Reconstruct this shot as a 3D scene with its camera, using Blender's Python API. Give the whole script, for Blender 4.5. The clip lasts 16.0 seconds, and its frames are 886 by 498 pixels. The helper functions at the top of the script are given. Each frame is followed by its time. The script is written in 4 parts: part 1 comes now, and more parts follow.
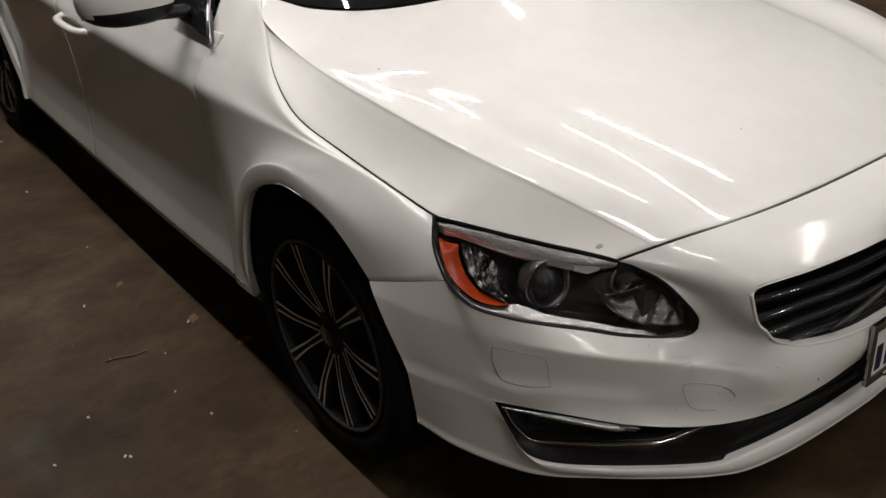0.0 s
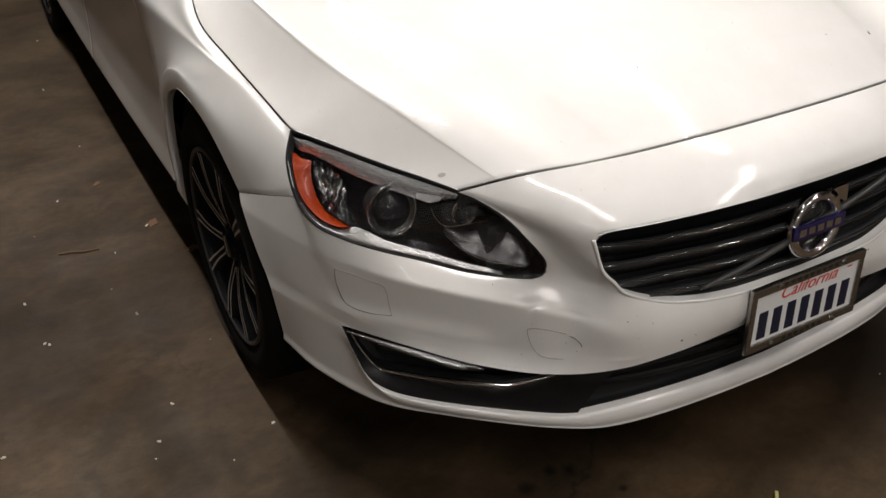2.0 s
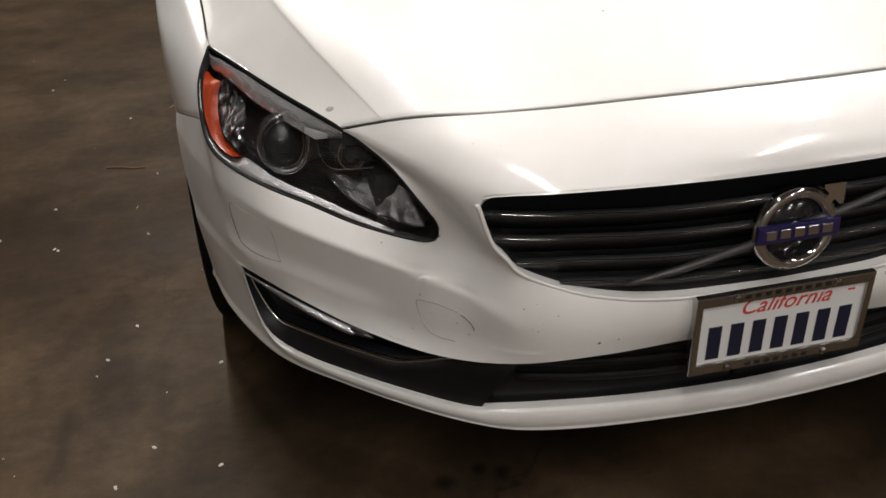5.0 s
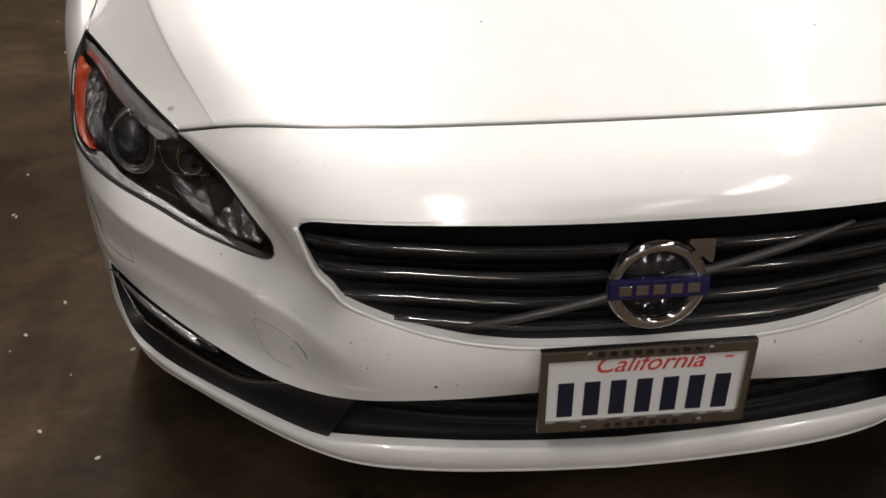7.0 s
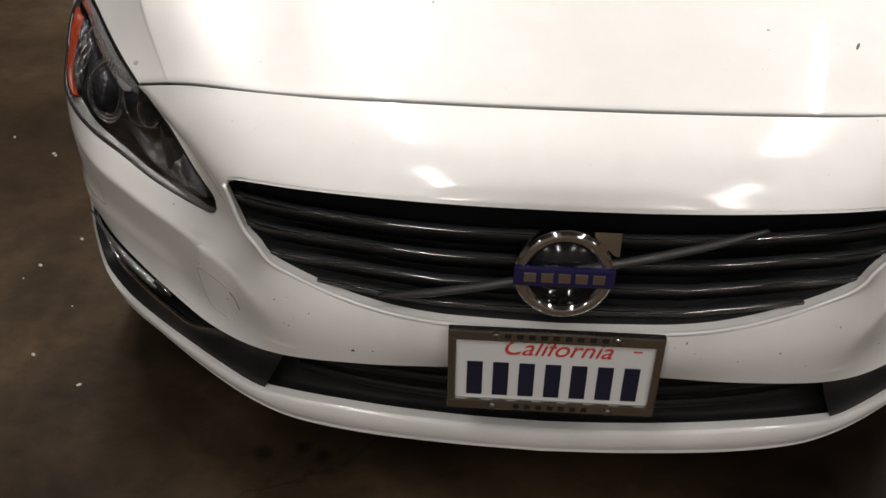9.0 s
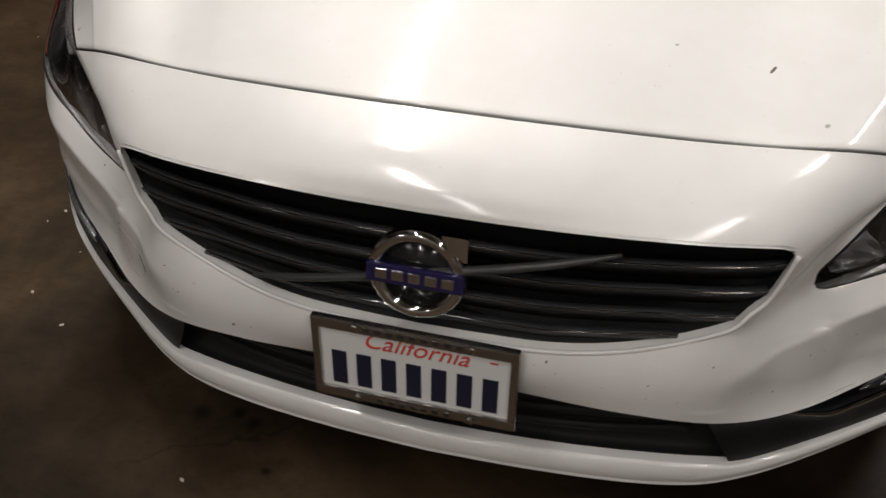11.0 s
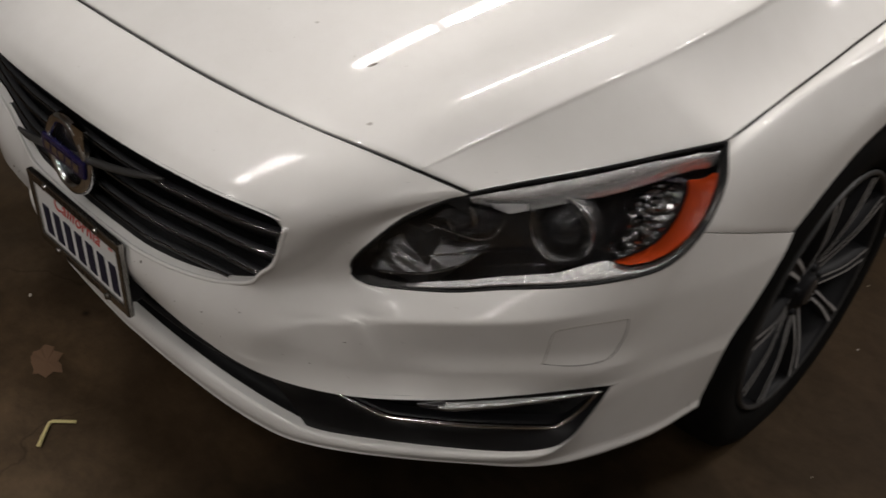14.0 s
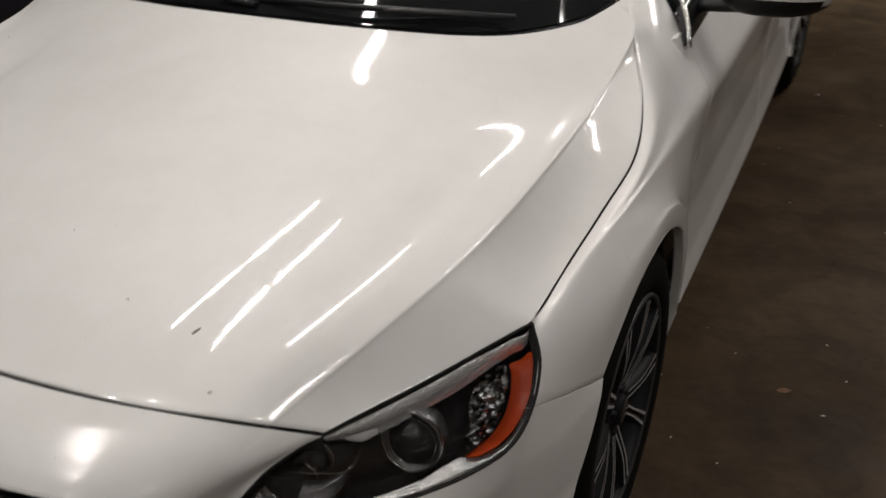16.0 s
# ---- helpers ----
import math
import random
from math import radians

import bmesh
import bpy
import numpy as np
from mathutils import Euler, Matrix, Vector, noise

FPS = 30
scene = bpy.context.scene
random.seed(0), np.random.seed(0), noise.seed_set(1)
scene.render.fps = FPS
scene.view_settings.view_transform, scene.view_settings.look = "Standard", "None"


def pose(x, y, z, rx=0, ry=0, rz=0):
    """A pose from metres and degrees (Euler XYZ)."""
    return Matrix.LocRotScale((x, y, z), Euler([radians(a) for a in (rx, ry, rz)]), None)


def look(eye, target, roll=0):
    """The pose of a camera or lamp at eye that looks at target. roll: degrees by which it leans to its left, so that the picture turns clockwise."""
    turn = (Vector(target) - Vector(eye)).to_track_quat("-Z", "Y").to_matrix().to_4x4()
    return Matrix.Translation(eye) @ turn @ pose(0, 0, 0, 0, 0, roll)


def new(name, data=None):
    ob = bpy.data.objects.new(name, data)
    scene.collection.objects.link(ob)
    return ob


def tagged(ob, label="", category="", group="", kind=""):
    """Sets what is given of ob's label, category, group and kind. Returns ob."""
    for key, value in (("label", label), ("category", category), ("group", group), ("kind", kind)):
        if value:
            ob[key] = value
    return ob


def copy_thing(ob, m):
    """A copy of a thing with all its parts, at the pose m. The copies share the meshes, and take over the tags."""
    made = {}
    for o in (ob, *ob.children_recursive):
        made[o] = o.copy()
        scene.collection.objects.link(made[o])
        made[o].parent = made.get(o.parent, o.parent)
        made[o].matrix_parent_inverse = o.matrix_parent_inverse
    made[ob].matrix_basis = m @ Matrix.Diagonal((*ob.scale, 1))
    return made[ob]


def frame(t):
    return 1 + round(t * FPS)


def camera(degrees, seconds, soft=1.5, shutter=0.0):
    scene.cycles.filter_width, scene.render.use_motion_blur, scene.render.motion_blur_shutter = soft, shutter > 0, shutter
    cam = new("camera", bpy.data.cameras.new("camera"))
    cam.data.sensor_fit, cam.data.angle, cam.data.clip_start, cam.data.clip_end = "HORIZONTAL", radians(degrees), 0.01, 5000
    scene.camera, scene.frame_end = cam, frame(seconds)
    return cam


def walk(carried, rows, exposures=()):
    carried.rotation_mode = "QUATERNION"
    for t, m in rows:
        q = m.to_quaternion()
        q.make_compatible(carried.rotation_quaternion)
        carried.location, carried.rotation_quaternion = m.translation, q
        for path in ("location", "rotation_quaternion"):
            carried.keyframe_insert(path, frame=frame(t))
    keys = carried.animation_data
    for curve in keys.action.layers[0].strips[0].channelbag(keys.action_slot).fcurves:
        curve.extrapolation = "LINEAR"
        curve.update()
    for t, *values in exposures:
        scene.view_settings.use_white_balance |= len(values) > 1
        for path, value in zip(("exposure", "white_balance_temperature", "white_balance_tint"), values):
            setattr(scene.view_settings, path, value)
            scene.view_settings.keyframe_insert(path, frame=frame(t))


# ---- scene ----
cam = camera(51.58, 16.0, 1.5, 0.5)
ROWS = [
    (0, -1.756, -0.660, 1.583, 60.22, 1.30, -38.02),
    (0.5, -1.757, -0.664, 1.579, 59.74, 0.92, -37.58),
    (1, -1.647, -0.711, 1.553, 57.56, 0.35, -36.82),
    (1.5, -1.457, -0.841, 1.538, 57.15, -0.57, -31.39),
    (2, -1.333, -0.917, 1.521, 56.80, 0.21, -29.04),
    (2.5, -1.190, -0.879, 1.462, 55.18, -0.46, -24.26),
    (3, -1.078, -0.838, 1.409, 54.60, -1.60, -20.09),
    (3.5, -1.031, -0.847, 1.373, 54.54, -0.90, -19.76),
    (3.7, -1.027, -0.853, 1.368, 54.78, -0.48, -20.67),
    (5.8, -0.612, -1.014, 1.372, 55.44, 1.73, -9.34),
    (6, -0.599, -1.010, 1.379, 55.08, 1.30, -10.44),
    (6.5, -0.487, -0.967, 1.363, 54.68, 0.89, -8.70),
    (7, -0.357, -0.893, 1.360, 53.97, 0.44, -4.81),
    (7.5, -0.270, -0.893, 1.357, 52.67, 0.72, -1.60),
    (8, -0.171, -0.911, 1.379, 52.40, -1.82, 2.24),
    (8.2, -0.180, -0.911, 1.372, 52.19, -2.43, 2.03),
    (10.3, 0.118, -0.982, 1.400, 53.45, 1.71, 10.03),
    (10.5, 0.149, -0.944, 1.390, 52.00, 0.90, 11.14),
    (11, 0.288, -0.857, 1.389, 51.65, 0.30, 15.48),
    (11.5, 0.482, -0.834, 1.384, 53.11, 1.73, 21.00),
    (12, 0.723, -0.872, 1.397, 54.65, 0.46, 27.23),
    (12.5, 0.834, -0.715, 1.388, 50.86, -0.28, 30.72),
    (13, 0.903, -0.547, 1.380, 48.39, -0.50, 34.82),
    (13.5, 1.029, -0.465, 1.368, 49.09, 0.20, 39.86),
    (14, 1.283, -0.441, 1.413, 51.42, -1.34, 44.58),
    (14.5, 1.420, -0.444, 1.445, 52.78, -0.51, 45.36),
    (15, 1.443, -0.425, 1.510, 55.32, 2.68, 40.87),
    (15.5, 1.370, -0.428, 1.561, 57.20, 2.52, 33.94),
    (16, 1.215, -0.467, 1.594, 58.28, 2.31, 25.38),
]
walk(cam, [(t, pose(x, y, z, rx, ry, rz)) for t, x, y, z, rx, ry, rz in ROWS], [(0, -0.38), (0.5, -0.2), (1.0, 0.06), (2.0, 0.0), (3.0, -0.08), (3.7, -0.14), (6.0, 0.22), (6.5, 0.22), (7.0, 0.0), (8.0, 0.0), (10.5, -0.26), (11.0, -0.26), (11.8, -0.6), (12.5, -0.58), (13.5, -0.6), (14.4, -0.52), (15.0, -0.4), (15.4, -0.83), (16, -0.8)])
# The car stands on the world's origin line: its nose at y = 0, its tail at +y, x = 0 its middle.

# ---------- world, lights ----------
world = bpy.data.worlds.new("garage_world")
scene.world = world
world.use_nodes = True
world.node_tree.nodes["Background"].inputs[0].default_value = (0.9, 0.8, 0.7, 1)
world.node_tree.nodes["Background"].inputs[1].default_value = 0.04

CEIL = 4.40
LAMP_COLOUR = (1.0, 0.945, 0.905)
# rows of tube fittings under the ceiling: x, watts, and the y of each tube
# rows at y -7.3 and at x 4.6 are added fill, with no known source
LAMP_AND_FILL_ROWS = [(-1.16, 62.0, (1.08, 2.42, 5.25, 6.59)), (-1.16, 35.0, (-2.94, -1.60)), (-4.72, 32.0, (-7.3, -5.96)), (-1.16, 32.0, (-7.3, -5.96)), (2.40, 44.0, (1.08, 2.42, 5.25, 6.59)), (2.40, 33.0, (-2.94, -1.60)), (2.40, 23.0, (-7.3, -5.96)), (5.96, 23.0, (-7.3, -5.96)), (4.6, 115.0, (6.4, 7.6))]
LAMPS_AND_FILL = [(x, y, watts) for x, watts, ys in LAMP_AND_FILL_ROWS for y in ys]


# ---------- materials ----------
def material(name, colour, rough=0.5, metal=0.0, coat=0.0, coat_rough=0.03):
    m = bpy.data.materials.new(name)
    m.use_nodes = True
    b = m.node_tree.nodes["Principled BSDF"]
    b.inputs["Base Color"].default_value = (*colour, 1)
    b.inputs["Roughness"].default_value = rough
    b.inputs["Metallic"].default_value = metal
    b.inputs["Coat Weight"].default_value = coat
    b.inputs["Specular IOR Level"].default_value = 0.5
    b.inputs["Coat Roughness"].default_value = coat_rough
    return m


def nodes_of(m):
    t = m.node_tree
    return t.nodes, t.links, t.nodes["Principled BSDF"]


def noise_tex(m, scale, detail=4.0, rough=0.55, stretch=(1, 1, 1), distort=0.0):
    n, l, _ = nodes_of(m)
    c, mp, x = n.new("ShaderNodeTexCoord"), n.new("ShaderNodeMapping"), n.new("ShaderNodeTexNoise")
    mp.inputs["Scale"].default_value = stretch
    l.new(c.outputs["Object"], mp.inputs["Vector"])
    l.new(mp.outputs["Vector"], x.inputs["Vector"])
    x.inputs["Scale"].default_value, x.inputs["Detail"].default_value = scale, detail
    x.inputs["Roughness"].default_value, x.inputs["Distortion"].default_value = rough, distort
    return x.outputs["Fac"]


def ramp(m, fac, stops):
    n, l, _ = nodes_of(m)
    r = n.new("ShaderNodeValToRGB")
    e = r.color_ramp.elements
    while len(e) < len(stops):
        e.new(0.5)
    for k, (p, c) in enumerate(stops):
        e[k].position, e[k].color = p, (*c, 1) if len(c) == 3 else c
    l.new(fac, r.inputs["Fac"])
    return r.outputs["Color"]


def mixed(m, a, b, fac, how="MIX"):
    n, l, _ = nodes_of(m)
    x = n.new("ShaderNodeMix")
    x.data_type, x.blend_type = "RGBA", how
    for socket, value in ((x.inputs[0], fac), (x.inputs[6], a), (x.inputs[7], b)):
        if isinstance(value, bpy.types.NodeSocket):
            l.new(value, socket)
        else:
            socket.default_value = value if not isinstance(value, tuple) else (*value, 1)
    return x.outputs[2]


def bump(m, height, strength=0.2, distance=0.002):
    n, l, b = nodes_of(m)
    x = n.new("ShaderNodeBump")
    x.inputs["Strength"].default_value, x.inputs["Distance"].default_value = strength, distance
    l.new(height, x.inputs["Height"])
    l.new(x.outputs["Normal"], b.inputs["Normal"])


def grey(v):
    return (v, v, v)


def car_paint(name="white_paint", film=0.0):
    m = material(name, (0.77, 0.76, 0.74), 0.52, 0.0, 1.0, 0.03)
    n, l, b = nodes_of(m)
    b.inputs["Specular IOR Level"].default_value = 0.2
    b.inputs["Metallic"].default_value = 0.12
    dirt = ramp(m, noise_tex(m, 9, 6, 0.65), [(0.3, (0.745, 0.733, 0.708)), (0.65, (0.785, 0.775, 0.755))])
    speck = ramp(m, noise_tex(m, 160, 2, 0.5), [(0.205, (0.5, 0.47, 0.43)), (0.24, (1, 1, 1))])
    l.new(mixed(m, dirt, speck, 0.8, "MULTIPLY"), b.inputs["Base Color"])
    l.new(ramp(m, noise_tex(m, 22, 5), [(0.3, grey(0.035 + film)), (0.75, grey(0.075 + 1.6 * film))]), b.inputs["Coat Roughness"])
    b.inputs["Coat Weight"].default_value = 1.0 - 4.0 * film
    return m


def black_plastic():
    m = material("black_plastic", (0.018, 0.018, 0.019), 0.42)
    n, l, b = nodes_of(m)
    l.new(ramp(m, noise_tex(m, 35, 5), [(0.3, (0.006, 0.006, 0.0072)), (0.75, (0.011, 0.011, 0.0118))]), b.inputs["Base Color"])
    b.inputs["Specular IOR Level"].default_value = 0.3
    bump(m, noise_tex(m, 420, 2), 0.12, 0.0008)
    return m


def tyre_rubber():
    m = material("tyre_rubber", (0.02, 0.02, 0.02), 0.75)
    n, l, b = nodes_of(m)
    l.new(ramp(m, noise_tex(m, 14, 6), [(0.35, (0.003, 0.003, 0.003)), (0.75, (0.007, 0.0065, 0.006))]), b.inputs["Base Color"])
    b.inputs["Specular IOR Level"].default_value = 0.08
    bump(m, noise_tex(m, 150, 3), 0.2, 0.001)
    return m


def concrete_floor():
    m = material("stained_concrete", (0.12, 0.09, 0.06), 0.6)
    n, l, b = nodes_of(m)
    base = ramp(m, noise_tex(m, 0.8, 6, 0.52, stretch=(1, 1.4, 1)), [(0.3, (0.030, 0.0185, 0.0095)), (0.5, (0.050, 0.0325, 0.0178)), (0.7, (0.078, 0.0545, 0.0325))])
    blotch = ramp(m, noise_tex(m, 2.6, 6, 0.55, stretch=(1, 1.5, 1), distort=0.4), [(0.36, grey(0.74)), (0.5, grey(1.0)), (0.66, grey(1.24))])
    wear = ramp(m, noise_tex(m, 8, 6, 0.6, stretch=(1, 1.3, 1), distort=0.6), [(0.36, grey(0.74)), (0.5, grey(1.0)), (0.66, grey(1.24))])
    grit = ramp(m, noise_tex(m, 150, 2, 0.5), [(0.28, grey(0.7)), (0.38, grey(1.0)), (0.74, grey(1.0)), (0.80, grey(1.5))])
    scuff = ramp(m, noise_tex(m, 30, 5, 0.65, stretch=(1, 1.4, 1)), [(0.34, grey(0.75)), (0.5, grey(1.0)), (0.68, grey(1.2))])
    c = mixed(m, base, blotch, 0.85, "MULTIPLY")

    def stain_or_shade(c, x, y, r, stretch=(1, 1, 1), dark=0.38, soft=1.35, rough=0.9):
        """A ragged-edged tone patch on the floor, for stains and for painted shade; dark above 1 makes it a pale patch.
        """
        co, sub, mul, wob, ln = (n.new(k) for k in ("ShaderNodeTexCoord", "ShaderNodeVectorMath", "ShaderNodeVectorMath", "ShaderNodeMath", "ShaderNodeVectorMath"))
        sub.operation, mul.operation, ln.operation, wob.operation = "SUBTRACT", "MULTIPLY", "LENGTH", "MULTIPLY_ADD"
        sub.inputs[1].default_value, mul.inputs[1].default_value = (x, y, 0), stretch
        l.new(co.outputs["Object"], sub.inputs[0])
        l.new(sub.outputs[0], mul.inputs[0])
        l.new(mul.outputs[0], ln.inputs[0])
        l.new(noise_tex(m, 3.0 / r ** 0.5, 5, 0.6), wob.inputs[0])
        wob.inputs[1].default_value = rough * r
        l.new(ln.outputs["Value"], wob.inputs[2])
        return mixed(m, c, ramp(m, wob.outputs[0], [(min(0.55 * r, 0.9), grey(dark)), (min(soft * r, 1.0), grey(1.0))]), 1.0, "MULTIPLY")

    # broad oil stains under the nose with its shade painted in, small drips, tyre smears and a worn pale patch
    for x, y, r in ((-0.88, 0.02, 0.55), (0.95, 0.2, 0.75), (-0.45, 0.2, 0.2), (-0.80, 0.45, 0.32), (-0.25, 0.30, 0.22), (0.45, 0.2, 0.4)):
        c = stain_or_shade(c, x, y, r)
    # shade on the floor ahead of and beside the nose, put into its colour
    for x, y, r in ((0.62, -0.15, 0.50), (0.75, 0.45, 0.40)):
        c = stain_or_shade(c, x, y, r, dark=0.5)
    for x, y, r in ((-0.51, 0.20, 0.045), (-0.40, 0.20, 0.035), (-0.44, 0.22, 0.03), (-0.33, 0.10, 0.02)):
        c = stain_or_shade(c, x, y, r, dark=0.25, soft=1.1)
    for x, y, r in ((-1.17, 0.66, 0.06), (-1.11, 0.62, 0.05), (-1.05, 0.60, 0.045), (-1.24, 0.50, 0.035)):
        c = stain_or_shade(c, x, y, r, stretch=(1, 0.22, 1), dark=0.55, soft=1.5)
    for x, y, r in ((-1.10, 1.00, 0.22), (-1.42, 0.75, 0.15), (0.22, 0.10, 0.12), (-0.32, -0.08, 0.30), (-0.12, -0.24, 0.28), (-0.18, 0.02, 0.10)):
        c = stain_or_shade(c, x, y, r, stretch=(1, 1.6, 1), dark=1.35, soft=1.6)
    for layer, k in ((wear, 0.75), (scuff, 0.5), (grit, 0.6)):
        c = mixed(m, c, layer, k, "MULTIPLY")
    # hairline cracks that wander across the slab
    vor, add = n.new("ShaderNodeTexVoronoi"), n.new("ShaderNodeVectorMath")
    vor.feature, add.operation = "DISTANCE_TO_EDGE", "MULTIPLY_ADD"
    vor.inputs["Scale"].default_value = 1.3
    wander = n.new("ShaderNodeTexNoise")
    wander.inputs["Scale"].default_value, wander.inputs["Detail"].default_value = 4.0, 7.0
    co = n.new("ShaderNodeTexCoord")
    l.new(co.outputs["Object"], wander.inputs["Vector"])
    l.new(wander.outputs["Color"], add.inputs[0])
    add.inputs[1].default_value = (0.45, 0.45, 0.0)
    l.new(co.outputs["Object"], add.inputs[2])
    l.new(add.outputs[0], vor.inputs["Vector"])
    line = ramp(m, vor.outputs["Distance"], [(0.0, grey(0.45)), (0.006, grey(1.0))])
    c = mixed(m, c, mixed(m, grey(1.0), line, ramp(m, noise_tex(m, 2.2, 3), [(0.48, grey(0.0)), (0.6, grey(0.8))])), 1.0, "MULTIPLY")
    b.inputs["Specular IOR Level"].default_value = 0.12
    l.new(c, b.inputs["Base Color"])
    l.new(ramp(m, noise_tex(m, 3.5, 7, 0.65), [(0.3, grey(0.34)), (0.7, grey(0.68))]), b.inputs["Roughness"])
    bump(m, noise_tex(m, 40, 7, 0.65), 0.20, 0.003)
    return m


def wall_paint():
    m = material("garage_wall_paint", (0.4, 0.36, 0.31), 0.7)
    n, l, b = nodes_of(m)
    l.new(ramp(m, noise_tex(m, 0.8, 7, 0.6), [(0.3, (0.16, 0.14, 0.115)), (0.7, (0.25, 0.225, 0.195))]), b.inputs["Base Color"])
    bump(m, noise_tex(m, 60, 5), 0.2, 0.003)
    return m


def alloy():
    m = material("machined_alloy", (0.66, 0.66, 0.66), 0.28, 0.65)
    n, l, b = nodes_of(m)
    l.new(ramp(m, noise_tex(m, 60, 4, 0.6), [(0.3, grey(0.34)), (0.8, grey(0.55))]), b.inputs["Roughness"])
    return m


def fluted(name, colour, metal=0.9, rough=0.14):
    """Silvered plastic with fine flutes."""
    m = material(name, colour, rough, metal)
    bump(m, noise_tex(m, 170, 2, 0.5, stretch=(1.8, 1.2, 0.25)), 0.45, 0.003)
    return m


def clear_cover(name, tint=(1, 1, 1), rough=0.02):
    m = material(name, tint, rough)
    _, _, b = nodes_of(m)
    b.inputs["Transmission Weight"].default_value = 1.0
    b.inputs["IOR"].default_value = 1.0 if name == "thin" else 1.45
    return m


PAINT = car_paint()
# the nose carries a film of road dust
DUSTY_PAINT = car_paint("dusty_white_paint", 0.05)
PLASTIC = black_plastic()
INTAKE = material("intake_black", (0.015, 0.015, 0.0155), 0.5)
INTAKE.node_tree.nodes["Principled BSDF"].inputs["Specular IOR Level"].default_value = 0.12
GLOSS_BLACK = material("gloss_black", (0.012, 0.012, 0.013), 0.12, 0.0, 0.6)
SLAT = material("grille_slat_grey", (0.023, 0.024, 0.026), 0.5)
BAR_GREY = material("diagonal_bar_grey", (0.052, 0.051, 0.050), 0.42, 0.2)
FLUTED = fluted("fluted_trim", (0.74, 0.74, 0.74), 0.88, 0.26)
GUIDE = fluted("frosted_silver", (0.70, 0.70, 0.69), 0.88, 0.24)
CHROME = material("chrome", (0.72, 0.72, 0.72), 0.07, 1.0)
STRIP = fluted("hazy_lamp_strip", (0.38, 0.38, 0.375), 0.85, 0.24)
DARK_CHROME = material("smoked_chrome", (0.26, 0.26, 0.265), 0.10, 1.0)
DULL_CHROME = material("weathered_chrome", (0.42, 0.41, 0.39), 0.24, 1.0)
AMBER = material("amber_lens", (0.20, 0.022, 0.003), 0.25)
AMBER.node_tree.nodes["Principled BSDF"].inputs["Specular IOR Level"].default_value = 0.15
SMOKED = fluted("smoked_reflector", (0.16, 0.16, 0.163), 0.9, 0.22)
SILVER = material("bright_silver", (0.84, 0.84, 0.84), 0.2, 0.55)
# near-black: the lamp bezel's own colour, and painted shade in gaps and wheel wells
DARK = material("near_black_fill", (0.008, 0.008, 0.008), 0.85)
SPARKLE = material("faceted_chrome", (0.42, 0.42, 0.42), 0.06, 1.0)
RUBBER = tyre_rubber()
ALLOY = alloy()
RIM_EDGE = material("dull_rim_edge", (0.05, 0.05, 0.05), 0.45, 0.5)
RIM_DARK = material("dark_rim_paint", (0.009, 0.009, 0.010), 0.5)
RIM_DARK.node_tree.nodes["Principled BSDF"].inputs["Specular IOR Level"].default_value = 0.12
NAVY = material("dark_navy_paint", (0.006, 0.007, 0.014), 0.4, 0.0, 1.0)
RIM_DARK.node_tree.nodes["Principled BSDF"].inputs["Specular IOR Level"].default_value = 0.15
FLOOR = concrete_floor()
WALL = wall_paint()
GLASS = clear_cover("lamp_cover")
CABIN_GLASS = material("dark_cabin_glass", (0.012, 0.014, 0.014), 0.03, 0.0, 0.0)
BLUE = material("badge_blue", (0.012, 0.010, 0.060), 0.2, 0.0, 0.8)
PLATE_WHITE = material("plate_white", (0.70, 0.70, 0.69), 0.38)
PLATE_INK = material("plate_dark_blue", (0.010, 0.011, 0.030), 0.45)
PLATE_RED = material("plate_red", (0.55, 0.05, 0.035), 0.45)


# ---------- mesh helpers ----------
def part(name, mesh, mat, parent=None, label=""):
    """One mesh object of its own, under a thing or a part."""
    if isinstance(mesh, bmesh.types.BMesh):
        me = bpy.data.meshes.new(name)
        mesh.normal_update()
        mesh.to_mesh(me)
        mesh.free()
    else:
        me = mesh
    me.materials.append(mat)
    ob = new(name, me)
    ob.parent = parent
    return tagged(ob, label)


def arr(*p):
    return np.array(p, float)


def spline(points, n):
    """A smooth line through points, cut into n places at even lengths."""
    p = np.array(points, float)
    e = np.vstack([2 * p[0] - p[1], p, 2 * p[-1] - p[-2]])
    u = np.linspace(0, len(p) - 1 - 1e-9, 24 * len(p))
    i = u.astype(int)
    s = (u - i)[:, None]
    a, b, c, d = e[i], e[i + 1], e[i + 2], e[i + 3]
    q = 0.5 * (2 * b + (c - a) * s + (2 * a - 5 * b + 4 * c - d) * s * s + (3 * b - a - 3 * c + d) * s ** 3)
    return even(q, n)


def even(q, n):
    """The line q cut into n places at even lengths."""
    q = np.array(q, float)
    w = np.concatenate([[0], np.cumsum(np.linalg.norm(np.diff(q, axis=0), axis=1))])
    t = np.linspace(0, w[-1], n)
    return np.stack([np.interp(t, w, q[:, k]) for k in range(3)], 1)


def across(rows, n):
    """A smooth sheet through lines of the same count: n lines from the first to the last."""
    r = np.array(rows, float)
    k = len(r)
    if k == 2:
        t = np.linspace(0, 1, n)[:, None, None]
        return r[0] * (1 - t) + r[1] * t
    e = np.concatenate([[2 * r[0] - r[1]], r, [2 * r[-1] - r[-2]]])
    u = np.linspace(0, k - 1 - 1e-9, n)
    i = u.astype(int)
    s = (u - i)[:, None, None]
    a, b, c, d = e[i], e[i + 1], e[i + 2], e[i + 3]
    return 0.5 * (2 * b + (c - a) * s + (2 * a - 5 * b + 4 * c - d) * s * s + (3 * b - a - 3 * c + d) * s ** 3)


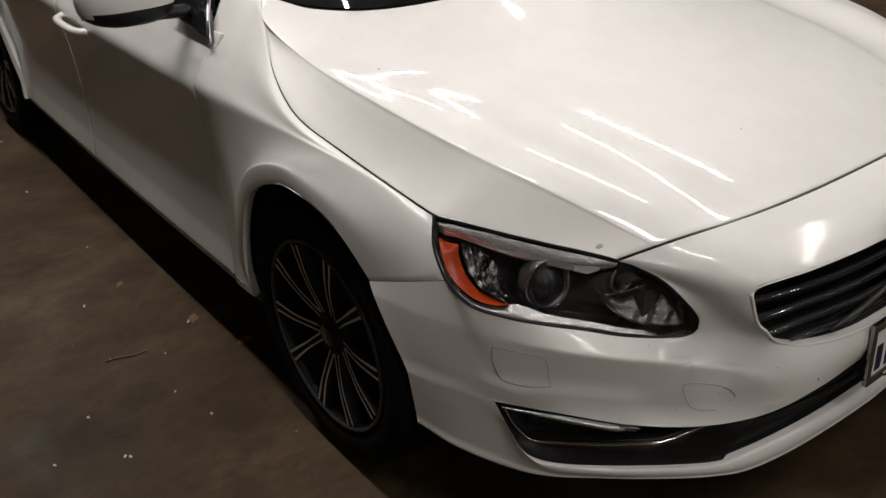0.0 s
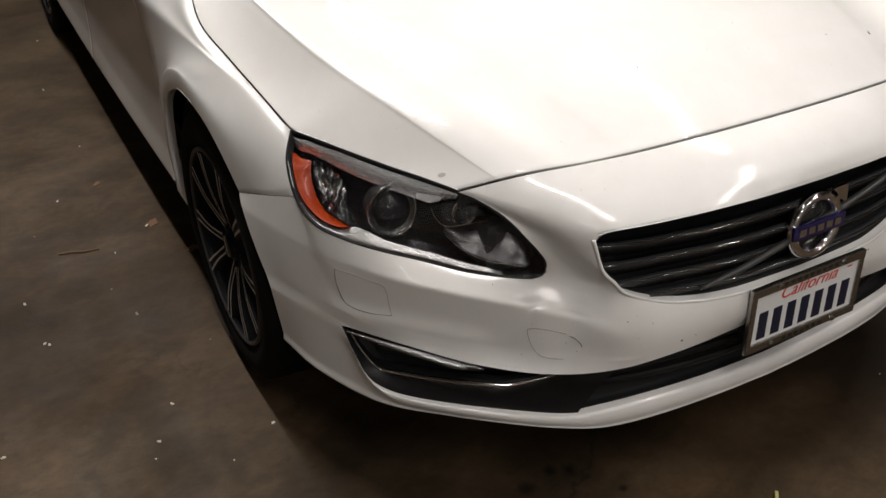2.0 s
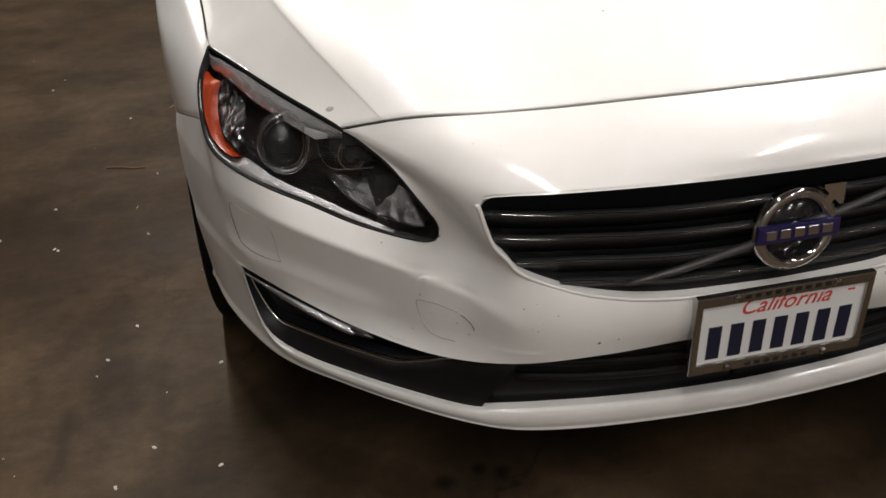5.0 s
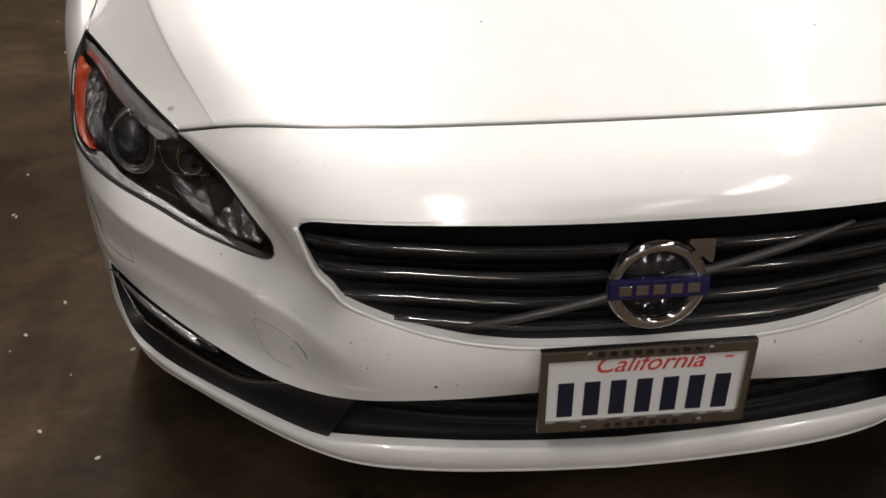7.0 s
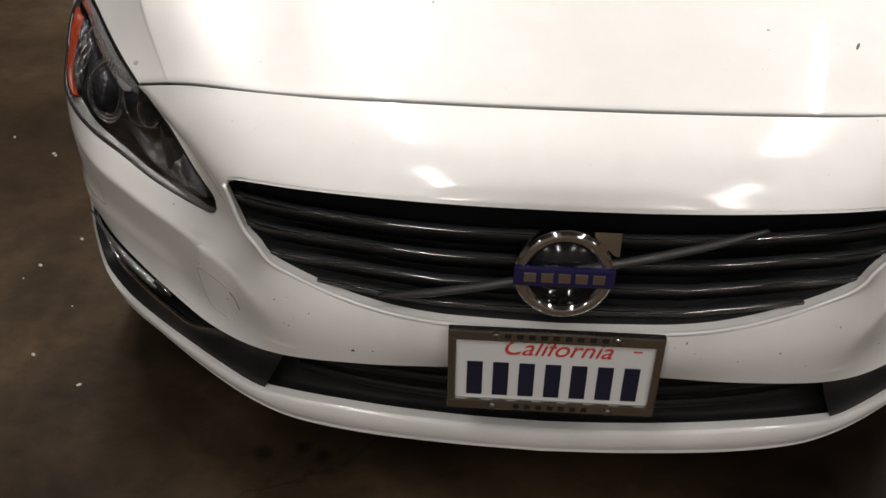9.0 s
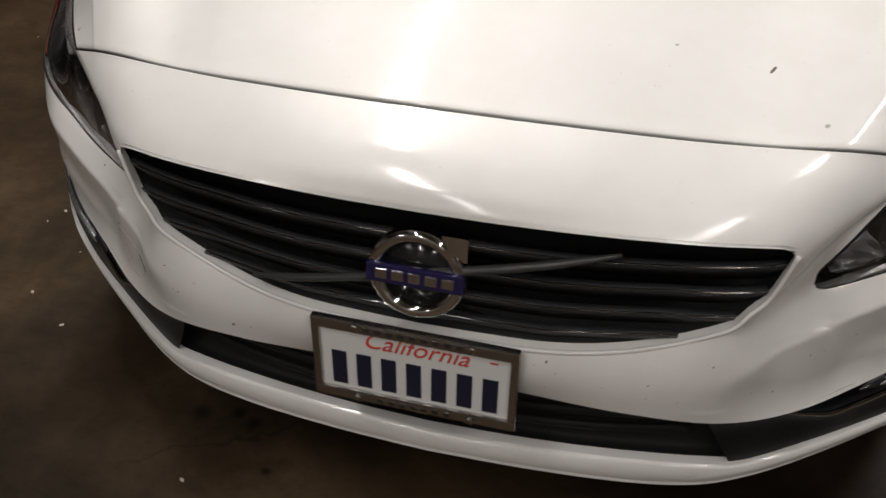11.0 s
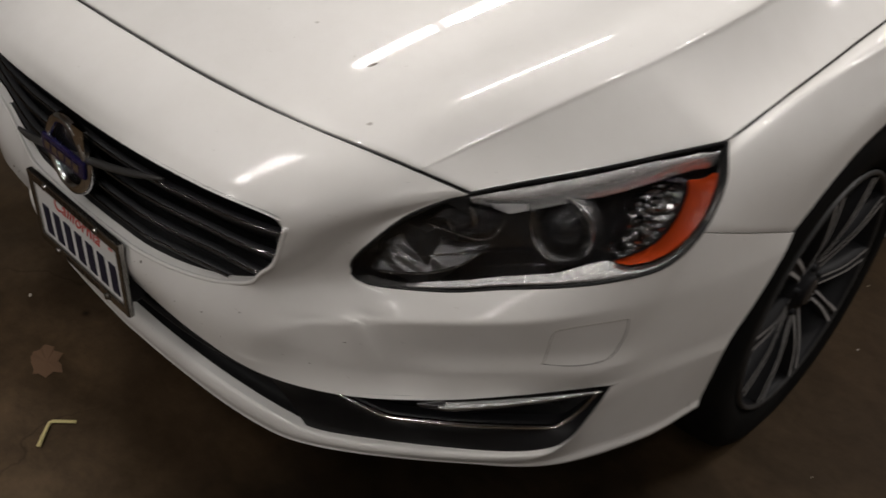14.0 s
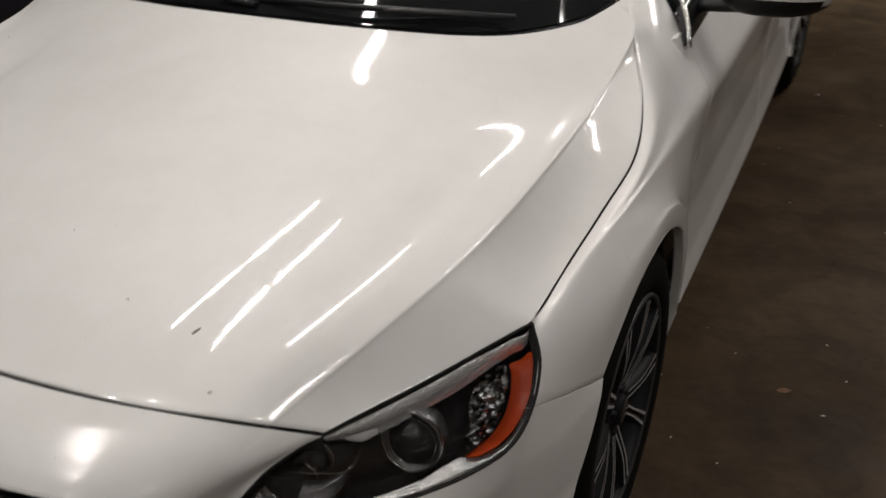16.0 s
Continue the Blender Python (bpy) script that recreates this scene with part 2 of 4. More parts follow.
def unit(v):
    return v / np.maximum(np.linalg.norm(v, axis=-1, keepdims=True), 1e-9)


def normals(g):
    n = np.cross(np.gradient(g, axis=0), np.gradient(g, axis=1))
    return unit(n)


def outward(g):
    """The sheet turned so that its normals point away from the car's core."""
    n = normals(g)
    core = arr(0, 2.2, 0.45)
    return g[::-1] if ((g - core) * n).sum() < 0 else g


def mirrored(g):
    return outward((g * arr(-1, 1, 1)))


def sheet(g, close_v=False):
    """A bmesh from a sheet of points."""
    h, w = g.shape[:2]
    bm = bmesh.new()
    v = [bm.verts.new(p) for p in g.reshape(-1, 3)]
    for i in range(h - 1):
        for j in range(w - 1 if not close_v else w):
            k = (j + 1) % w
            try:
                f = bm.faces.new((v[i * w + j], v[(i + 1) * w + j], v[(i + 1) * w + k], v[i * w + k]))
                f.smooth = True
            except ValueError:
                pass
    bmesh.ops.remove_doubles(bm, verts=bm.verts, dist=0.00002)
    return bm


def panel(g, sides="tblr", gap=0.0018, depth=0.014):
    """A body panel: the sheet drawn back by gap at the sides named, with a rounded edge turned inward by depth."""
    g = outward(g)
    n = normals(g)
    gaps = gap if isinstance(gap, dict) else dict.fromkeys("tblr", gap)
    for side in sides:
        gap = gaps[side]
        ax, first = {"t": (0, True), "b": (0, False), "l": (1, True), "r": (1, False)}[side]
        pick = (lambda a, k: a[k] if ax == 0 else a[:, k])
        i0, i1 = (0, 1) if first else (-1, -2)
        edge, inner, nn = pick(g, i0), pick(g, i1), pick(n, i0)
        out = unit(edge - inner)
        e0 = edge - out * (gap + 0.0025)
        e1 = edge - out * (gap + 0.0006) - nn * 0.0009
        e2 = edge - out * gap - nn * 0.0034
        e3 = edge - out * gap - nn * (depth if not isinstance(depth, dict) else depth.get(side, .02))
        ring = [e0, e1, e2, e3]
        rn = [nn] * 4
        if not first:
            g = np.concatenate([g[:-1], ring]) if ax == 0 else np.concatenate([g[:, :-1], np.stack(ring, 1)], 1)
            n = np.concatenate([n[:-1], rn]) if ax == 0 else np.concatenate([n[:, :-1], np.stack(rn, 1)], 1)
        else:
            g = np.concatenate([ring[::-1], g[1:]]) if ax == 0 else np.concatenate([np.stack(ring[::-1], 1), g[:, 1:]], 1)
            n = np.concatenate([rn[::-1], n[1:]]) if ax == 0 else np.concatenate([np.stack(rn[::-1], 1), n[:, 1:]], 1)
    return sheet(g)


def tube(line, r, n=8, flat=1.0):
    """A round bar of radius r along a line; flat squeezes it in its second direction."""
    line = np.array(line, float)
    d = unit(np.gradient(line, axis=0))
    up = arr(0, 0, 1) if abs(d[:, 2]).mean() < 0.9 else arr(0, 1, 0)
    a = unit(np.cross(d, up))
    b = np.cross(a, d)
    rr = np.broadcast_to(r, len(line))[:, None, None]
    t = np.linspace(0, 2 * np.pi, n, endpoint=False)[None, :, None]
    g = line[:, None] + rr * (np.cos(t) * a[:, None] + flat * np.sin(t) * b[:, None])
    bm = sheet(g, True)
    bmesh.ops.holes_fill(bm, edges=[e for e in bm.edges if e.is_boundary], sides=n + 2)
    bmesh.ops.recalc_face_normals(bm, faces=bm.faces)
    return bm


def box(size, at=(0, 0, 0), bevel=0.0, seg=2, turn=None):
    bm = bmesh.new()
    bmesh.ops.create_cube(bm, size=1)
    bmesh.ops.scale(bm, vec=size, verts=bm.verts)
    if bevel:
        bmesh.ops.bevel(bm, geom=bm.edges[:], offset=bevel, segments=seg, affect="EDGES", profile=0.6)
    if turn is not None:
        bmesh.ops.transform(bm, matrix=turn, verts=bm.verts)
    bmesh.ops.translate(bm, vec=at, verts=bm.verts)
    return bm


def merge(*bms):
    out = bmesh.new()
    for b in bms:
        me = bpy.data.meshes.new("piece")
        b.to_mesh(me)
        b.free()
        out.from_mesh(me)
        bpy.data.meshes.remove(me)
    return out


def lathe(profile, n=48, axis="x"):
    """A body of revolution about the x axis from (x, radius) pairs."""
    t = np.linspace(0, 2 * np.pi, n, endpoint=False)
    g = np.array([[(x, r * math.cos(a), r * math.sin(a)) for a in t] for x, r in profile])
    bm = sheet(g, True)
    bmesh.ops.recalc_face_normals(bm, faces=bm.faces)
    return bm


def solid_outline(points, depth):
    """A flat outline in x and z, drawn out by depth in y."""
    bm = bmesh.new()
    a = [bm.verts.new((x, 0, z)) for x, z in points]
    f = bm.faces.new(a)
    r = bmesh.ops.extrude_face_region(bm, geom=[f])
    bmesh.ops.translate(bm, vec=(0, depth, 0), verts=[v for v in r["geom"] if isinstance(v, bmesh.types.BMVert)])
    bmesh.ops.recalc_face_normals(bm, faces=bm.faces)
    return bm

# ---------- the garage ----------
def garage():
    x0, x1, y0, y1 = -9.0, 9.0, -8.0, 12.0
    bm = box((x1 - x0 + 0.6, y1 - y0 + 0.6, 0.2), ((x0 + x1) / 2, (y0 + y1) / 2, -0.1))
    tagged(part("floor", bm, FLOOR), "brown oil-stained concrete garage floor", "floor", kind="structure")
    bm = box((x1 - x0 + 0.6, y1 - y0 + 0.6, 0.2), ((x0 + x1) / 2, (y0 + y1) / 2, CEIL + 0.1))
    tagged(part("ceiling", bm, WALL), "bare painted concrete garage ceiling", "ceiling", kind="structure")
    for name, size, at in (
        ("wall_west", (0.2, y1 - y0, CEIL), (x0 - 0.1, (y0 + y1) / 2, CEIL / 2)),
        ("wall_east", (0.2, y1 - y0, CEIL), (x1 + 0.1, (y0 + y1) / 2, CEIL / 2)),
        ("wall_south", (x1 - x0, 0.2, CEIL), ((x0 + x1) / 2, y0 - 0.1, CEIL / 2)),
        ("wall_north", (x1 - x0, 0.2, CEIL), ((x0 + x1) / 2, y1 + 0.1, CEIL / 2)),
    ):
        tagged(part(name, box(size, at), WALL), "plain dim painted concrete garage wall", "wall", kind="structure")


def fluorescent_and_fill_lamps():
    tube_glow = material("lit_tube", (1, 1, 1), 0.4)
    _, _, b = nodes_of(tube_glow)
    b.inputs["Emission Color"].default_value = (*LAMP_COLOUR, 1)
    b.inputs["Emission Strength"].default_value = 6.0
    steel = material("lamp_housing_white", (0.6, 0.6, 0.58), 0.4)
    for x, y, watts in LAMPS_AND_FILL:
        lamp = tagged(new("ceiling_lamp_or_fill"), "lit fluorescent tube fitting under the ceiling, some added as fill", "lamp", group="garage ceiling lamps")
        lamp.location = (x, y, CEIL)
        part("housing", box((0.12, 1.28, 0.05), (0, 0, -0.026), 0.008), steel, lamp)
        for dx in (-0.032, 0.032):
            part("tube", tube([(dx, -0.59, -0.068), (dx, 0, -0.068), (dx, 0.59, -0.068)], 0.013, 10), tube_glow, lamp)
        light = bpy.data.lights.new("tube_light", "AREA")
        light.shape, light.size, light.size_y = "RECTANGLE", 0.09, 1.19
        light.energy, light.color = watts, LAMP_COLOUR
        ob = new("tube_light", light)
        ob.parent, ob.location = lamp, (0, 0, -0.09)


# ---------- lines of the body, one half ----------
LAMP_SEAM = .607
HOOD_FRONT = [(0, .162, .783), (.112, .163, .783), (.223, .166, .783), (.333, .181, .777), (.441, .203, .771), (.547, .231, .763), (.640, .281, .733)]
GRILLE_TOP = [(0, .038, .706), (.121, .039, .707), (.242, .047, .707), (.361, .068, .702), (.444, .095, .694), (.466, .106, .687)]
GRILLE_LOW = [(.472, .109, .678), (.453, .100, .615), (.432, .090, .588), (.408, .081, .561), (.335, .073, .523), (.256, .055, .507), (.175, .037, .506), (.088, .033, .504), (0, .032, .502)]
LAMP_TOP = [(.828, .586, .767), (.789, .522, .760), (.751, .457, .753), (.712, .392, .747), (.672, .329, .741), (.630, .273, .728), (.582, .226, .694), (.542, .193, .642), (.518, .183, .608), (.515, .182, .583)]
LAMP_LOW = [(.828, .586, .767), (.852, .557, .722), (.857, .511, .667), (.845, .455, .635), (.808, .394, .623), (.758, .342, .612), (.698, .301, .596), (.637, .261, .577), (.572, .223, .565), (.527, .195, .563), (.515, .182, .583)]
FENDER_SEAM = [(.828, .586, .767), (.833, .741, .783), (.845, .894, .809), (.856, 1.044, .843), (.829, 1.180, .898), (.772, 1.308, .960), (.715, 1.432, 1.020)]
RIDGE = [(.579, .240, .757), (.662, .417, .820), (.726, .622, .865), (.752, .858, .893), (.762, 1.130, .922), (.766, 1.320, .978), (.722, 1.425, 1.022)]
COWL = [(0, 1.097, 1.008), (.207, 1.100, 1.007), (.383, 1.130, 1.000), (.548, 1.195, .993), (.660, 1.300, 1.000), (.715, 1.432, 1.020)]
ARCH = [(.912, .700, .600), (.925, .790, .680), (.930, .900, .711), (.932, 1.030, .703), (.932, 1.176, .623), (.926, 1.261, .473), (.914, 1.300, .330), (.900, 1.308, .255)]
LIP_TOP = [(0, .070, .257), (.129, .072, .260), (.249, .077, .266), (.360, .088, .271), (.430, .101, .271), (.470, .114, .268), (.520, .143, .268), (.624, .213, .274), (.725, .284, .286), (.779, .328, .302), (.804, .349, .330), (.819, .374, .380), (.828, .404, .428)]
LIP_LOW = [(0, .060, .217), (.138, .065, .217), (.286, .075, .220), (.397, .092, .225), (.472, .116, .235), (.554, .166, .240), (.668, .254, .245), (.782, .350, .256), (.856, .477, .274), (.889, .582, .294)]
BLACK_TOP = [(0, .036, .418), (.142, .036, .418), (.283, .040, .412), (.420, .064, .402), (.528, .128, .387), (.634, .216, .389), (.738, .300, .417), (.828, .404, .430)]
CREST_X = [.395, .41, .42, .44, .48, .54, .58, .63, .68, .74, .80]
CREST_Z = [.395, .436, .464, .488, .503, .515, .522, .534, .547, .563, .577]
SWEEP = [(.814, .391, .414), (.799, .376, .372), (.776, .354, .335), (.680, .258, .339), (.591, .177, .348), (.548, .158, .358), (.509, .139, .370)]
BUMPER_SEAM = [(.857, .512, .668), (.888, .604, .635), (.912, .700, .600)]


def cut(line, a, b, n):
    """The stretch of a smooth line from fraction a to b."""
    q = spline(line, 400)
    i, j = int(a * 399), int(b * 399)
    q = q[i:j + 1] if j > i else q[j:i + 1][::-1]
    return even(q, n)


def chain(*lines):
    return np.vstack([lines[0]] + [l[1:] for l in lines[1:]])


def step(t):
    t = np.clip(t, 0, 1)
    return t * t * (3 - 2 * t)


# ---------- the car ----------
car = tagged(new("car"), "parked white four-door saloon with chrome-edged dark grille", "car")


def hood():
    n = 70
    centre = spline([(0, .162, .783), (0, .36, .843), (0, .62, .899), (0, .88, .953), (0, 1.097, 1.008)], n)
    front = spline(HOOD_FRONT, 200)
    rear = spline(COWL, 200)

    def on(line, x):
        return arr(x, np.interp(x, line[:, 0], line[:, 1]), np.interp(x, line[:, 0], line[:, 2]))

    ridge = spline([on(front, .575)] + [arr(*p) + arr(0, 0, .005) for p in RIDGE[1:-1]] + [on(rear, .700)], n)
    side = chain(cut(LAMP_TOP, LAMP_SEAM, 0, 26), spline(FENDER_SEAM, n - 25))
    front[-1] = side[0]
    side = even(side, n)
    # raised middle with a soft step beside it, then a shallow hollow up to the ridge
    t = np.linspace(0, 1, n)[:, None]
    wave = np.sin(np.pi * np.clip(t * 1.02, 0, 1)) ** .75
    hollow = np.sin(np.pi * t ** .72) ** .6
    fore = np.minimum(t / .07, 1) * np.exp(-((t - .13) / .13) ** 2)
    aft = step((t - .50) / .36)
    crown = .010 * wave * (1 - aft)
    centre = centre + crown * arr(0, 0, 1)
    lines = [centre]
    for fx, lift, nose, back in ((.17, .0007, 0, .004), (.35, -.0012, 0, .006), (.59, -.0050, 0, .0042), (.63, -.0092, 0, .0022), (.68, -.0138, -.0006, .0021), (.74, -.0115, -.0004, .0011), (.80, -.0048, .0008, -.0004), (.86, .0026, .0022, -.0017), (.91, .0033, .0028, -.0017), (.95, .0017, .0016, -.0006)):
        # the step beside the raised middle spreads outward towards the back
        f = fx - .030 * math.exp(-((fx - .65) / .10) ** 2) * (1 - step(t / .5))
        a, b = on(front, .575 * float(f[0, 0])), on(rear, .700 * fx)
        flat = centre * (1 - f) + ridge * f
        ends = flat + (a - flat[0]) * (1 - t) ** 2 + (b - flat[-1]) * t ** 2
        ends[:, 2] += ((lift * (wave if fx < .72 else hollow) + nose * fore) * (1 - aft) + back * wave * aft)[:, 0]
        lines.append(ends)
    lines.append(ridge)
    for f, d in ((.10, -.0005), (.35, -.003), (.65, -.003), (.90, -.0005)):
        m = ridge * (1 - f) + side * f
        m = m + arr(.75, -.1, .65) * d * np.sin(np.pi * t ** 1.4)
        lines.append(m)
    lines.append(side)
    half = across(lines, 84)
    flat_end = int(84 * .70)
    ease = (1 - step((np.arange(1, flat_end) - 36) / 18))[:, None, None]
    for _ in range(14):
        half[1:flat_end] += (.25 * half[:flat_end - 1] - .5 * half[1:flat_end] + .25 * half[2:flat_end + 1]) * ease
        half[0] = half[0] * .5 + half[1] * arr(0, .5, .5)
    far = step((np.linspace(0, 1, half.shape[1])[1:-1] - .5) / .15)[None, :, None] * ease
    for _ in range(20):
        half[1:flat_end, 1:-1] += (.25 * half[1:flat_end, :-2] - .5 * half[1:flat_end, 1:-1] + .25 * half[1:flat_end, 2:]) * far
    full = np.concatenate([half[:0:-1] * arr(-1, 1, 1), half])
    part("hood", panel(full, "tblr", {"t": .0036, "b": .0036, "l": .0056, "r": .0072}, {"t": .008, "b": .008, "l": .008}), PAINT, car, "glossy white hood with raised ridges")


def gap_shade_strips():
    """Near-black strips deep in the gaps round the hood, added to paint the gaps' shade."""
    for line, at in ((spline(HOOD_FRONT, 50), arr(-.0015, .0034, -.0062)), (spline(FENDER_SEAM, 40), arr(-.0015, .0010, -.0085))):
        for sx in (1, -1):
            part("gap_shade_strip", tube((line + at) * arr(sx, 1, 1), .0046, 6), DARK, car)


def edge_wall(line, d):
    """A wall that turns inward from an edge, on both halves."""
    g = np.array([line, line + d * .3, line + d])
    return [sheet(outward(g)), sheet(mirrored(g))]


def whole(half):
    return np.concatenate([half[:, :0:-1] * arr(-1, 1, 1), half], 1)


def bumper():
    na, nb, nc = 34, 26, 34
    # strip between the hood and the grille, down past the inner ends of the lamps
    upper = chain(spline(HOOD_FRONT, na), cut(LAMP_TOP, LAMP_SEAM, 1, nb))
    lower = chain(spline(GRILLE_TOP, na), cut(GRILLE_LOW, 0, .235, nb))
    count = len(upper)
    s = np.linspace(0, 1, count)[:, None]
    inner = step((s - .46) / .3)
    push = unit(np.hstack([.25 * s, -np.ones_like(s) * .75, .75 - .45 * inner]))
    crown = 1 - .65 * step(upper[:, :1] / .45)
    rows = [upper]
    for f, d0, d1 in ((.25, .013, -.010), (.5, .020, -.012), (.75, .018, .002), (.93, .007, .005)):
        rows.append(upper * (1 - f) + lower * f + push * (d0 * crown * (1 - inner) + d1 * inner))
    rows.append(lower)
    half = across(rows, 26)
    edge = half[:, -1]
    top = sheet(outward(whole(half)))

    # face below the grille and the lamps, down to the black intake
    g = cut(GRILLE_LOW, 1, .235, na)
    e = edge[::-1].copy()
    low = cut(LAMP_LOW, 1, .20, nc)
    seam = spline(BUMPER_SEAM, 14)
    upper_line = chain(g, e, low, seam)
    n1 = len(e) + nc - 2
    side_end = spline([(.828, .404, .430), (.868, .490, .430), (.904, .590, .430)], 14)
    lower_line = chain(cut(BLACK_TOP, 0, .40, na), cut(BLACK_TOP, .40, 1, n1 + 1), side_end)
    v = np.linspace(0, 1, 64)[:, None, None]
    base = upper_line * (1 - v) + lower_line * v
    x = base[..., 0]
    vv = np.broadcast_to(v[..., 0], x.shape)
    face = unit(np.stack([.30 + .6 * step((x - .55) / .35), -np.ones_like(x) + .55 * step((x - .6) / .3), .25 + 0 * x], 2))
    # a flat band falls from the lamp to a crest; below it the face steps back, down to a brow over the fog pod
    z = base[..., 2]
    top_z, low_z = z[:1], z[-1:]
    crest = np.minimum(np.interp(x, CREST_X, CREST_Z), top_z - .02)
    fall = np.interp(x, [.395, .41, .42, .44, .48, .56], [2.4, 2.4, 1.6, .8, .45, .45])
    brow_z = np.maximum(np.interp(x, [.44, .50, .54, .60, .68, .73, .77, .83], [.480, .455, .438, .428, .440, .452, .458, .458]), low_z + .012)
    band = np.clip((top_z - z) / (top_z - crest), 0, 1)
    below = np.maximum(crest - z, 0) / np.sqrt(1 + fall ** 2)
    under = np.clip((brow_z - z) / (brow_z - low_z), 0, 1)
    rise = .012 + .010 * step((x - .41) / .14)
    ledge = .010 * np.where(z > brow_z, np.exp(-((z - brow_z) / .028) ** 2), 1 - under ** 1.5) * step((x - .57) / .10) * (1 - step((x - .80) / .06))
    flush = .011 * np.sin(np.pi * vv)
    edge_in = step((x - .36) / .14)
    swell = flush * (1 - edge_in) + (rise * band ** .9 * (1 - under)) * edge_in - (.25 + .08 * step((x - .52) / .1)) * below * (1 - under)
    outer = step((x - .70) / .13)
    swell = swell * (1 - .85 * outer) + .005 * np.sin(np.pi * vv) * outer + ledge
    swell[1:-1] = .25 * swell[:-2] + .5 * swell[1:-1] + .25 * swell[2:]
    swell[:, 1:-1] = .25 * swell[:, :-2] + .5 * swell[:, 1:-1] + .25 * swell[:, 2:]
    half = base + face * swell[..., None]
    half[1:-1] = .25 * half[:-2] + .5 * half[1:-1] + .25 * half[2:]
    middle = sheet(outward(whole(half)))
    face_end = half[:, -1].copy()

    # the lip that runs under the black intake and up to the wheel arch
    top_line = chain(spline(LIP_TOP, 60), side_end)
    low_line = even(spline(LIP_LOW, 200), len(top_line))
    s = np.linspace(0, 1, len(top_line))[:, None]
    push = unit(np.hstack([.2 + .7 * s, -1 + .6 * s, .3 + 0 * s]))
    rows = [top_line]
    for f, d in ((.12, .005), (.35, .0085), (.6, .0085), (.85, .005)):
        rows.append(top_line * (1 - f) + low_line * f + push * d * (1 - step((s - .70) / .12)))
    rows.append(low_line)
    rows.append(low_line + np.hstack([-.02 - .03 * s, .05 + 0 * s, -.010 + 0 * s]))
    half = across(rows, 26)
    lip = sheet(outward(whole(half)))
    ends = np.vstack([face_end, half[:20, -1]])
    bm = merge(top, middle, lip)
    bmesh.ops.remove_doubles(bm, verts=bm.verts, dist=0.0003)
    # ease the bends where the three sheets meet
    for joint, reach, times in ((edge, .085, 20), (edge, .055, 14), (edge, .038, 12), (side_end, .04, 12)):
        marks = [Vector(p) for p in joint[::3]] + [Vector(p * arr(-1, 1, 1)) for p in joint[::3]]
        near = [v for v in bm.verts if not v.is_boundary and (joint is side_end or v.co.z > float(np.interp(abs(v.co.x), CREST_X, CREST_Z)) + .012) and min((v.co - p).length for p in marks) < reach]
        for _ in range(times):
            bmesh.ops.smooth_vert(bm, verts=near, factor=.5, use_axis_x=True, use_axis_y=True, use_axis_z=True)
    inner = [v for v in bm.verts if not v.is_boundary and .34 < abs(v.co.x) < .56 and v.co.z > float(np.interp(abs(v.co.x), CREST_X, CREST_Z)) + .012]
    core = [v for v in inner if .39 < abs(v.co.x) < .54]
    for _ in range(7):
        for group in (inner, core):
            bmesh.ops.smooth_vert(bm, verts=group, factor=.5, use_axis_x=True, use_axis_y=True, use_axis_z=True)
    # the fold runs out softly beside the grille
    soft = [v for v in bm.verts if not v.is_boundary and .37 < abs(v.co.x) < .475 and .425 < v.co.z < .57]
    core = [v for v in soft if .385 < abs(v.co.x) < .455]
    for _ in range(9):
        for group in (soft, core):
            bmesh.ops.smooth_vert(bm, verts=group, factor=.5, use_axis_x=True, use_axis_y=True, use_axis_z=True)
    walls = [edge_wall(spline(HOOD_FRONT, 60), arr(0, .004, -.03)), edge_wall(np.vstack([cut(LAMP_TOP, LAMP_SEAM, 1, 30), cut(LAMP_LOW, 1, .20, 40)[1:]]), arr(-.006, .008, -.002)),
             edge_wall(spline(GRILLE_TOP, 40), arr(0, .03, -.002)), edge_wall(spline(GRILLE_LOW, 60), arr(0, .035, .004)),
             edge_wall(spline(BLACK_TOP, 60), arr(-.012, .035, .002)), edge_wall(spline(LIP_TOP, 60), arr(-.003, .014, .002)),
             edge_wall(ends, arr(-.05, .006, 0)), edge_wall(seam, arr(-.02, 0, -.004))]
    skin = part("front_bumper", bm, DUSTY_PAINT, car, "glossy white front bumper with road grime")
    # black edges in the hood gap put its shade in; the lamp openings match
    for k, pair in enumerate(walls):
        for wall in pair:
            part("turned_edge", wall, INTAKE if k < 2 else DUSTY_PAINT, skin)
    # rounded bead along the lower edge of the grille's opening
    bead = spline(GRILLE_LOW, 90) * arr(1.002, 1, 1) + arr(0, .0006, -.0012)
    bead = np.vstack([bead, bead[-2::-1] * arr(-1, 1, 1)])
    part("grille_bead", tube(bead, .0036, 10), DUSTY_PAINT, skin)

    # black intake across the nose, set back behind the white edges
    a = spline(BLACK_TOP, 60)
    b = spline(LIP_TOP, 60)
    back = arr(-.02, .055, 0)
    rows = [a + arr(0, .004, .006), a + arr(-.01, .03, -.004), (a + b) / 2 + back, b + arr(-.012, .035, .004), b + arr(-.003, .013, .0015), b + arr(-.001, .008, -.006)]
    half = across(rows, 16)
    full = np.concatenate([half[:, :0:-1] * arr(-1, 1, 1), half], 1)
    part("lower_intake", sheet(outward(full)), INTAKE, car, "matt black lower air intake")
    for f in (.30, .52, .74):
        w = spline([(x * .40, .075 + .06 * abs(x * .40 / .42) ** 2.5, .418 - .142 * f + .004) for x in np.linspace(-1, 1, 11)], 40)
        part("intake_slat", tube(w, .006, 6, 1.4), INTAKE, car)

